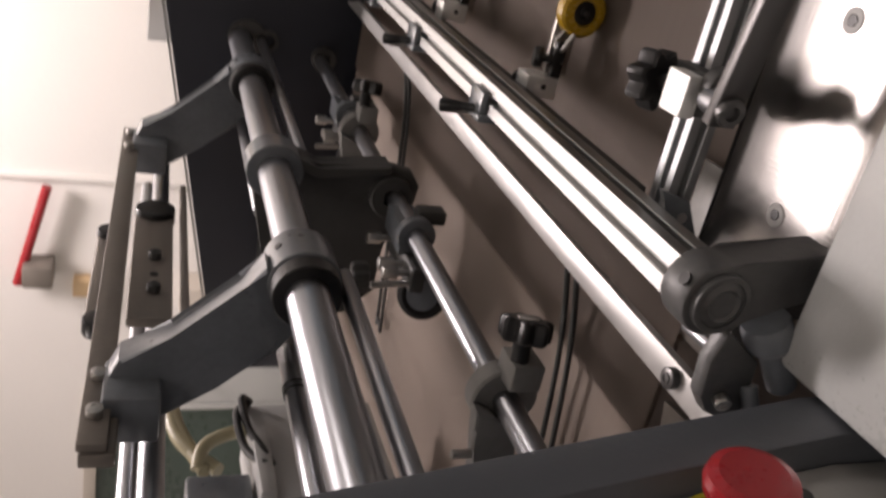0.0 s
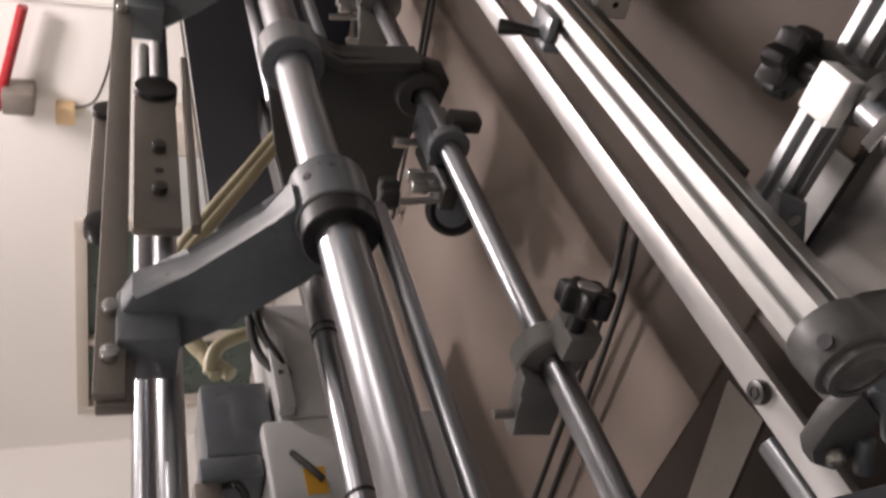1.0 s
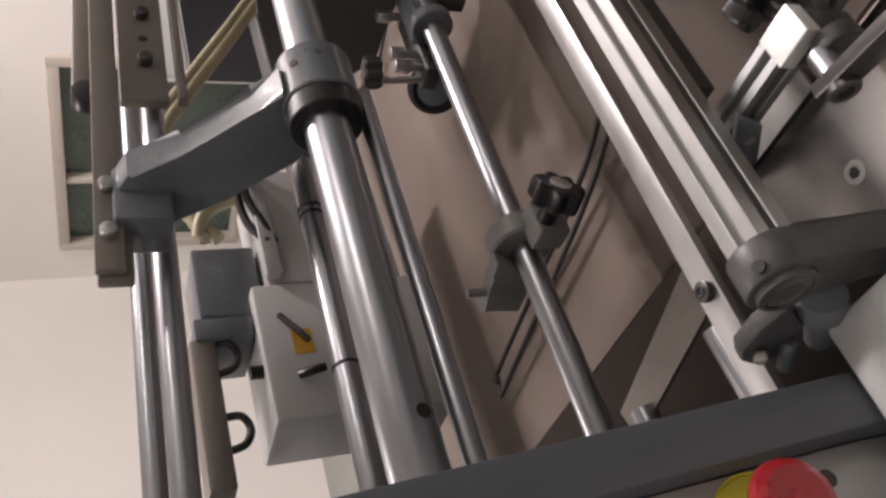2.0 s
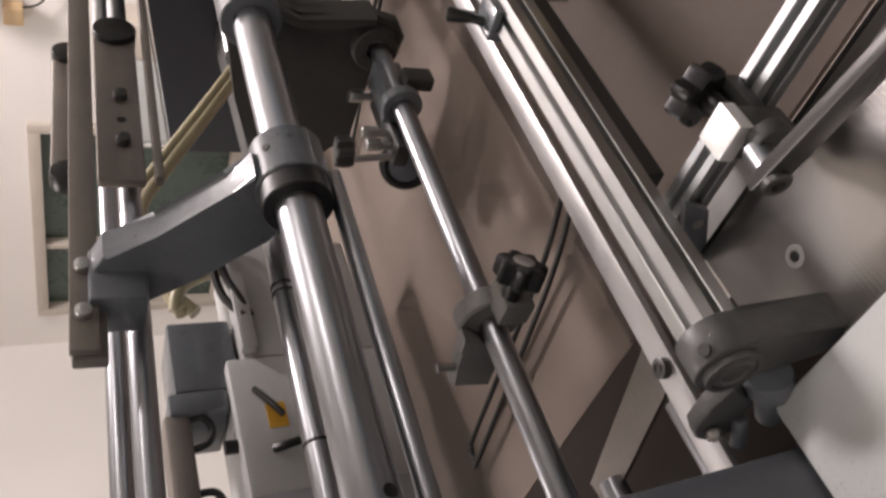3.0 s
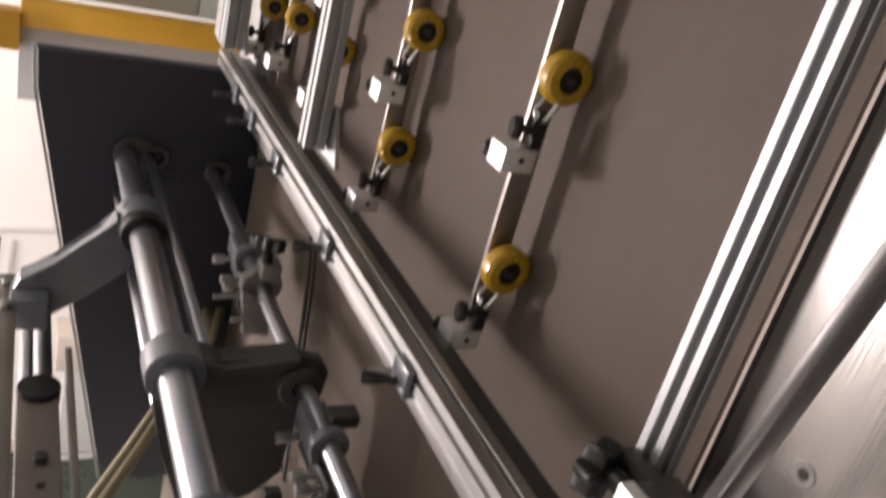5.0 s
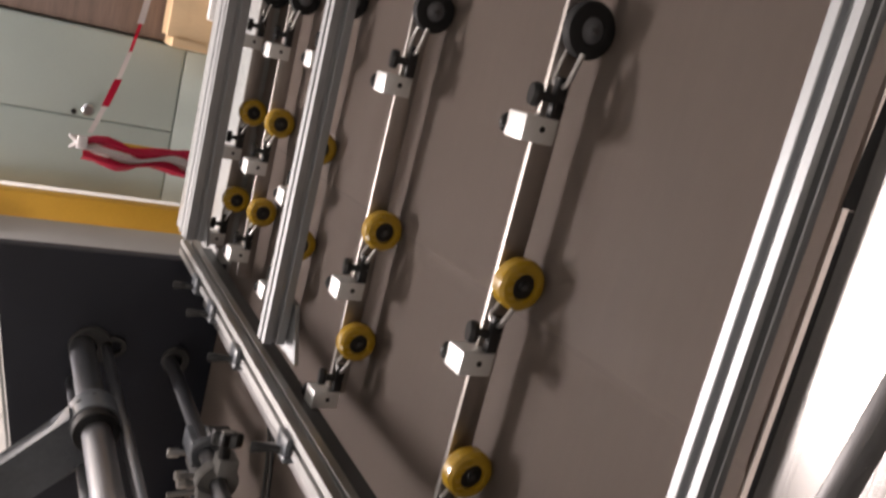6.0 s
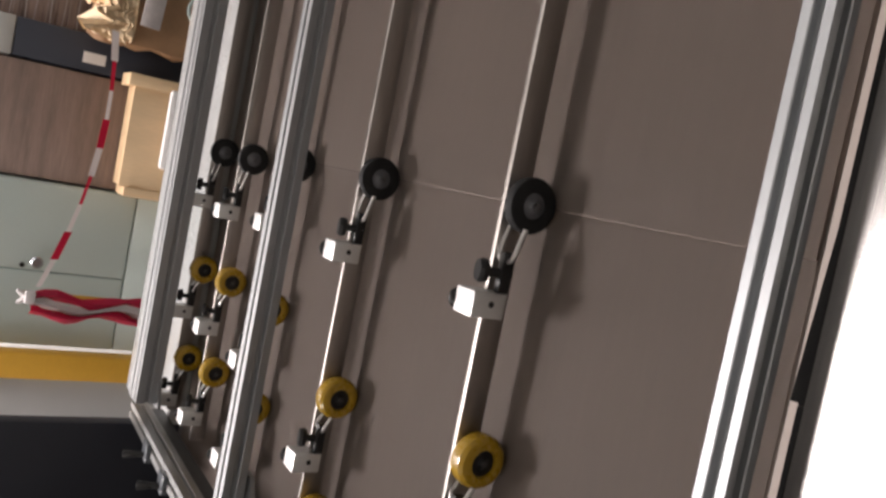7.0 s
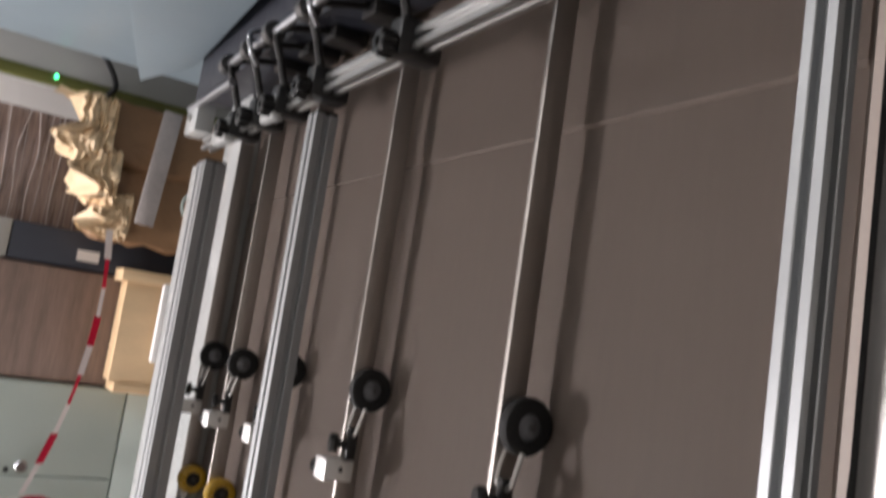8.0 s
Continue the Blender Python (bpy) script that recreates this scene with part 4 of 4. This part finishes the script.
def rod_clamp(y, knob=True):
    c = thing("rod_clamp", (-0.555, y, 1.042), "grey split clamp on the guide rod with a black knob", "clamp", group="clamps on the guide rod", m=FEED)
    part("ring", ring((-0.555, y, 1.037), (0, 1, 0), 0.034, 0.0132, 0.024, 36), GREY, c)
    part("jaw", prism([(-0.552, 1.073), (-0.578, 1.07), (-0.6, 1.062), (-0.633, 1.062), (-0.636, 1.018), (-0.605, 1.02), (-0.592, 1.026), (-0.578, 1.02), (-0.565, 1.05)], "y", y - 0.03, y - 0.0125, bevel=0.003), GREY, c)
    part("jaw_hole", rod((-0.6365, y - 0.02, 1.03), (-0.635, y - 0.02, 1.03), 0.004, 14), BLACK, c)
    part("lug", box((-0.53, y - 0.034, 1.016), (-0.502, y + 0.004, 1.048), 0.003), GREY, c)
    part("pin", rod((-0.612, y - 0.02, 1.06), (-0.612, y - 0.02, 1.082), 0.0045, 14), STEEL, c)
    if knob:
        part("stem", rod((-0.51, y - 0.02, 1.038), (-0.474, y - 0.018, 1.04), 0.009, 18), BLACK, c)
        part("star_knob", star_knob((-0.482, y - 0.02, 1.04), (1, 0.3, -0.1), 0.026, 0.022), BLACK, c, "black seven-lobed knob")
        part("knob_insert", lathe((-0.461, y - 0.0137, 1.0379), (1, 0.3, -0.1), [(0.0105, -0.001), (0.0105, 0.0008), (0.009, 0.0012)], 20), STEEL, c, "pale metal insert")


rod_clamp(0.582)
rod_clamp(1.33)


def press_wheel(y):
    p = thing("wheel_bracket", (-0.555, y, 1.03), "bolted bracket with a black press wheel on the guide rod", "press wheel", group="press wheels", m=FEED)
    part("bracket", box((-0.582, y - 0.035, 1.02), (-0.545, y + 0.05, 1.058), 0.003), CAST, p)
    part("side_block", box((-0.55, y - 0.008, 0.99), (-0.53, y + 0.02, 1.03), 0.004), CAST_DARK, p)
    part("collar", ring((-0.555, y - 0.03, 1.037), (0, 1, 0), 0.026, 0.0132, 0.016, 32), CAST, p)
    part("face_plate", box((-0.612, y - 0.085, 1.03), (-0.578, y + 0.04, 1.05), 0.004), CAST_DARK, p)
    for k, dy in enumerate((-0.066, -0.042, 0.034)):
        part("bolt", rod((-0.592, y + dy, 1.05), (-0.592, y + dy, 1.064), 0.005, 14), STEEL, p)
        part("bolt_head", rod((-0.592, y + dy, 1.064), (-0.592, y + dy, 1.084), 0.0085, 6, bevel=0.001), STEEL, p)
        part("hole", rod((-0.5785, y + dy, 1.04), (-0.5775, y + dy, 1.04), 0.0048, 14), BLACK, p)
    c = (-0.625, y - 0.062, 1.022)
    part("wheel", lathe(c, (0.35, -1, 0.35), [(0.025, -0.014), (0.032, -0.011), (0.034, 0.0), (0.033, 0.007), (0.027, 0.011), (0.022, 0.009)], 36), RUBBER, p, "black rubber wheel")
    part("hub", lathe(c, (0.35, -1, 0.35), [(0.021, -0.012), (0.021, 0.0095), (0.006, 0.0115)], 28), CAST, p)
    part("cross_bolt", rod((-0.6, y - 0.078, 1.05), (-0.604, y - 0.08, 1.1), 0.0045, 14), STEEL, p)


press_wheel(0.955)
press_wheel(1.45)


def hairpins():
    for y, x0, x1 in ((0.645, -0.88, -0.45), (1.31, -0.9, -0.42)):
        path = [(x1, 0.011, 0.96), (x1 - 0.12, 0.011, 0.945), (x0 + 0.02, 0.013, 0.94), (x0 + 0.006, 0.009, 0.94), (x0, 0, 0.94), (x0 + 0.006, -0.009, 0.94), (x0 + 0.02, -0.013, 0.94), (x1 - 0.12, -0.011, 0.945), (x1, -0.011, 0.96)]
        # the loop runs a little askew over the pile
        single("wire_guide", wire([(x, y + d + 0.115 * (x - x1), z) for x, d, z in path], 0.0032), CAST_DARK, (x0, y, 0.94), "bent steel wire guide lying over the boards", "wire guide", group="wire guides")


hairpins()


def drive_unit():
    b = thing("motor_box", (-0.95, 0.8, 1.1), "light grey electrical box with switches behind the shafts", "electrical box")
    part("body", box((-1.0, 0.585, 1.0), (-0.88, 0.788, 1.234), 0.006), BOX, b)
    part("upper_body", box((-0.99, 0.79, 1.02), (-0.884, 1.0, 1.21), 0.006), BOX, b)
    part("lid", box((-0.8835, 0.795, 1.19), (-0.866, 0.93, 1.212), 0.003), BOX, b)
    part("switch", wire([(-0.878, 0.735, 1.205), (-0.868, 0.705, 1.19), (-0.866, 0.685, 1.178)], 0.0042, 10), BLACK, b)
    part("switch", wire([(-0.878, 0.645, 1.195), (-0.868, 0.642, 1.183), (-0.866, 0.645, 1.165)], 0.0055, 10), BLACK, b)
    part("warning_label", box((-0.8798, 0.675, 1.17), (-0.8788, 0.712, 1.195)), ORANGE, b, "orange warning label")
    part("gland", rod((-0.9, 0.667, 1.234), (-0.9, 0.667, 1.25), 0.009, 16), BLACK, b)
    part("hose", wire([(-0.88, 1.0, 1.205), (-0.86, 0.98, 1.22), (-0.87, 0.93, 1.215), (-0.87, 0.88, 1.2), (-0.875, 0.855, 1.19)], 0.006, 10), BLACK, b, "black cable")
    part("hose", wire([(-0.89, 1.0, 1.21), (-0.87, 0.96, 1.228), (-0.88, 0.9, 1.222), (-0.87, 0.85, 1.2)], 0.006, 10), BLACK, b, "black cable")
    g = thing("gear_unit", (-0.95, 0.84, 1.25), "grey gear unit beside the electrical box", "gear unit")
    part("body", box((-1.0, 0.755, 1.215), (-0.9, 0.87, 1.3), 0.005), CAST, g)
    part("flange", box((-1.0, 0.72, 1.236), (-0.895, 0.752, 1.31), 0.004), CAST, g)
    v = thing("valve_strip", (-0.93, 0.68, 1.28), "brown-grey strip with two black cable loops", "strip")
    part("strip", box((-0.95, 0.52, 1.285), (-0.9, 0.725, 1.318), 0.006), BRONZE, v)
    for y in (0.594, 0.698):
        part("loop", wire([(-0.91, y + 0.022, 1.285), (-0.905, y + 0.018, 1.268), (-0.905, y, 1.26), (-0.905, y - 0.018, 1.268), (-0.91, y - 0.022, 1.285)], 0.005, 10), BLACK, v, "black cable loop")
    for k, o in enumerate((0.0, 0.03)):
        single("hose", wire([(-0.93, 0.91, 1.27 - o * 0.6), (-0.93, 1.02 - o, 1.305), (-0.93, 1.15 - o, 1.31), (-0.92, 1.24 - o, 1.262), (-0.91, 1.38 - o, 1.175), (-0.9, 1.52 - o, 1.09), (-0.9, 1.6 - o, 1.04), (-0.9, 1.7 - o, 0.99), (-0.9, 1.803, 0.97 - o)], 0.0105), HOSE, (-0.93, 1.15, 1.3), "beige plastic air hose", "hose", group="air hoses")
    part("hose", wire([(-0.93, 0.915, 1.28), (-0.915, 0.945, 1.27), (-0.91, 0.965, 1.235), (-0.92, 0.985, 1.19)], 0.01), HOSE, g, "beige plastic air hose")
    sp = thing("support_beam", (-1.05, 1.0, 1.0), "grey beam that carries the drive units", "beam")
    part("beam", box((-1.06, 0.3, 1.03), (-1.002, 1.8, 1.09), 0.003), CAST_DARK, sp)


drive_unit()


def lower_feeder():
    k = thing("guide_chute", (-0.52, 0.45, 0.93), "pale metal guide strip beside the board edge", "guide strip")
    bm = prism([(-0.5, 0.488), (-0.495, 0.44), (-0.67, 0.405), (-0.68, 0.44)], "z", 0.922, 0.927)
    part("strip", bm, BRONZE, k)
    part("roller", rod((-0.64, 0.42, 0.93), (-0.64, 0.3, 0.93), 0.014, 24), CHROME, k)
    part("roller", rod((-0.5, 0.42, 0.93), (-0.5, 0.3, 0.93), 0.011, 24), CHROME, k)
    # dark sheet added where only shade shows below the feeder
    single("inner_floor", box((-1.1, 0.31, 0.6), (-0.34, 0.446, 0.62), 0.002), DARKIN, (-0.7, 0.38, 0.6), "dark sheet standing in for the shade below the feeder", "tray")


lower_feeder()


# ---- press at the delivery end ----
def press():
    p = thing("press", (1.2, 1.6, 0), "blue-grey press housing at the end of the table", "press")
    part("housing", box((1.0, 2.0, 0.0), (2.2, 2.85, 2.0), 0.01), PRESS, p)
    part("guard", prism([(0.3, 1.09), (1.37, 1.066), (1.95, 1.035), (2.2, 1.1), (1.58, 1.25), (0.3, 1.55)], "x", 0.795, 1.6, bevel=0.004), PRESS, p)
    part("dark_edge", box((0.72, 0.3, 0.935), (1.6, 1.93, 1.028), 0.002), CRATE, p, "dark blue lower body")
    c = thing("control_column", (1.0, 3.0, 0), "grey control column with a green lamp", "control column")
    part("column", box((0.99, 3.16, 0.0), (1.3, 3.4, 2.0), 0.006), PANEL, c)
    part("trim", box((0.948, 3.14, 0.0), (0.988, 3.17, 2.0), 0.002), OLIVE, c, "olive edge trim")
    part("led", rod((0.976, 3.14, 1.205), (0.976, 3.133, 1.205), 0.007, 14), LED, c, "glowing green lamp")
    part("cable", wire([(1.2, 3.14, 1.25), (1.1, 3.12, 1.1), (1.0, 3.11, 1.03), (0.95, 3.12, 1.05)], 0.01, 10), BLACK, c, "black cable")


press()


def delivery_rails():
    r = thing("cross_rail", (0.57, 0.4, 1.05), "slotted aluminium rail across the delivery end", "profile rail")
    part("profile", profile_bar("y", (0.59, 1.038), 0.022, 0.022, 0.42, 1.72, 1, 1), ALU_Y, r)
    s = thing("delivery_shaft", (0.64, 0.4, 1.07), "thin steel shaft over the delivery end", "shaft")
    part("shaft", rod((0.69, 0.32, 1.075), (0.69, 1.56, 1.075), 0.0065, 24), CHROME, s)
    part("end_rod", rod((0.656, 1.5, 1.072), (0.656, 1.76, 1.072), 0.006, 24), CHROME, s)
    for i, y in enumerate((0.94, 1.17, 1.3, 1.4, 1.51)):
        c = thing("delivery_clamp", (0.6, y, 1.05), "dark clamp with a spring finger on the delivery rail", "clamp", group="clamps on the delivery rail")
        part("body", box((0.57, y - 0.015, 1.012), (0.612, y + 0.015, 1.064), 0.004), BLACK, c)
        part("finger", wire([(0.61, y, 1.05), (0.645, y, 1.062), (0.69, y, 1.072), (0.715, y + 0.004, 1.0)], 0.0055, 18), BLACK, c)
        part("knob", star_knob((0.58, y, 1.064), (0, 0, 1), 0.016, 0.018), BLACK, c)
        part("collar", ring((0.69, y + 0.02, 1.075), (0, 1, 0), 0.016, 0.0067, 0.02, 28), GUN, c)
        if i % 2:
            part("spring", wire([(0.66, y - 0.012, 1.07), (0.675, y - 0.02, 1.085), (0.7, y - 0.016, 1.09), (0.715, y - 0.01, 1.07)], 0.004, 10), CHROME, c, "bright bent spring")
        part("shoe", box((0.7, y - 0.022, 0.945), (0.73, y + 0.022, 1.0), 0.004), BLACK, c)


delivery_rails()


def corner_blocks():
    for lo, hi in (((0.605, 1.69, 1.041), (0.66, 1.765, 1.075)), ((0.56, 1.5, 1.051), (0.6, 1.575, 1.07)), ((0.562, 1.29, 1.051), (0.598, 1.345, 1.066))):
        c = [(a + b) / 2 for a, b in zip(lo, hi)]
        k = thing("corner_block", c, "pale grey block bolted where the delivery rails meet", "bracket", group="corner blocks")
        part("body", box(lo, hi, 0.004), COVER, k)
        part("bolt", hex_bolt((c[0], c[1], hi[2]), (0, 0, 1), 0.007, 0.006), STEEL, k)


corner_blocks()

# ---- movement ----
TRAVEL = [(0.0, -0.64), (1.5, -0.62), (3.0, -0.6), (5.0, -0.57), (5.2, -0.555), (5.4, -0.5), (5.6, -0.4), (5.8, -0.27), (6.0, -0.14), (6.15, -0.06), (6.3, 0.0), (6.5, 0.036), (6.8, 0.1), (7.0, 0.138), (7.2, 0.152), (7.4, 0.166), (7.6, 0.197), (7.8, 0.296), (7.9, 0.35), (8.0, 0.419)]


def motions():
    for ob, x1 in SHEETS:
        base = ob.matrix_basis.copy()
        rows = []
        for k in range(81):
            s = float(np.interp(0.1 * k, [t for t, _ in TRAVEL], [d for _, d in TRAVEL]))
            # a sheet waits on the pile until its turn comes
            go = max(x1 + s, -0.45)
            rise = min(1.0, (go + 0.45) / 0.05)
            rows.append((0.1 * k, Matrix.Translation((go - x1, 0, -0.0012 * (1 - rise) * (1.2 - x1))) @ base))
        walk(ob, rows)
    for w, r in WHEELS:
        base = w.matrix_basis.copy()
        rows = []
        for k in range(201):
            s = float(np.interp(0.04 * k, [t for t, _ in TRAVEL], [d for _, d in TRAVEL]))
            rows.append((0.04 * k, base @ Matrix.Rotation(s / r, 4, "Y")))
        walk(w, rows)


motions()
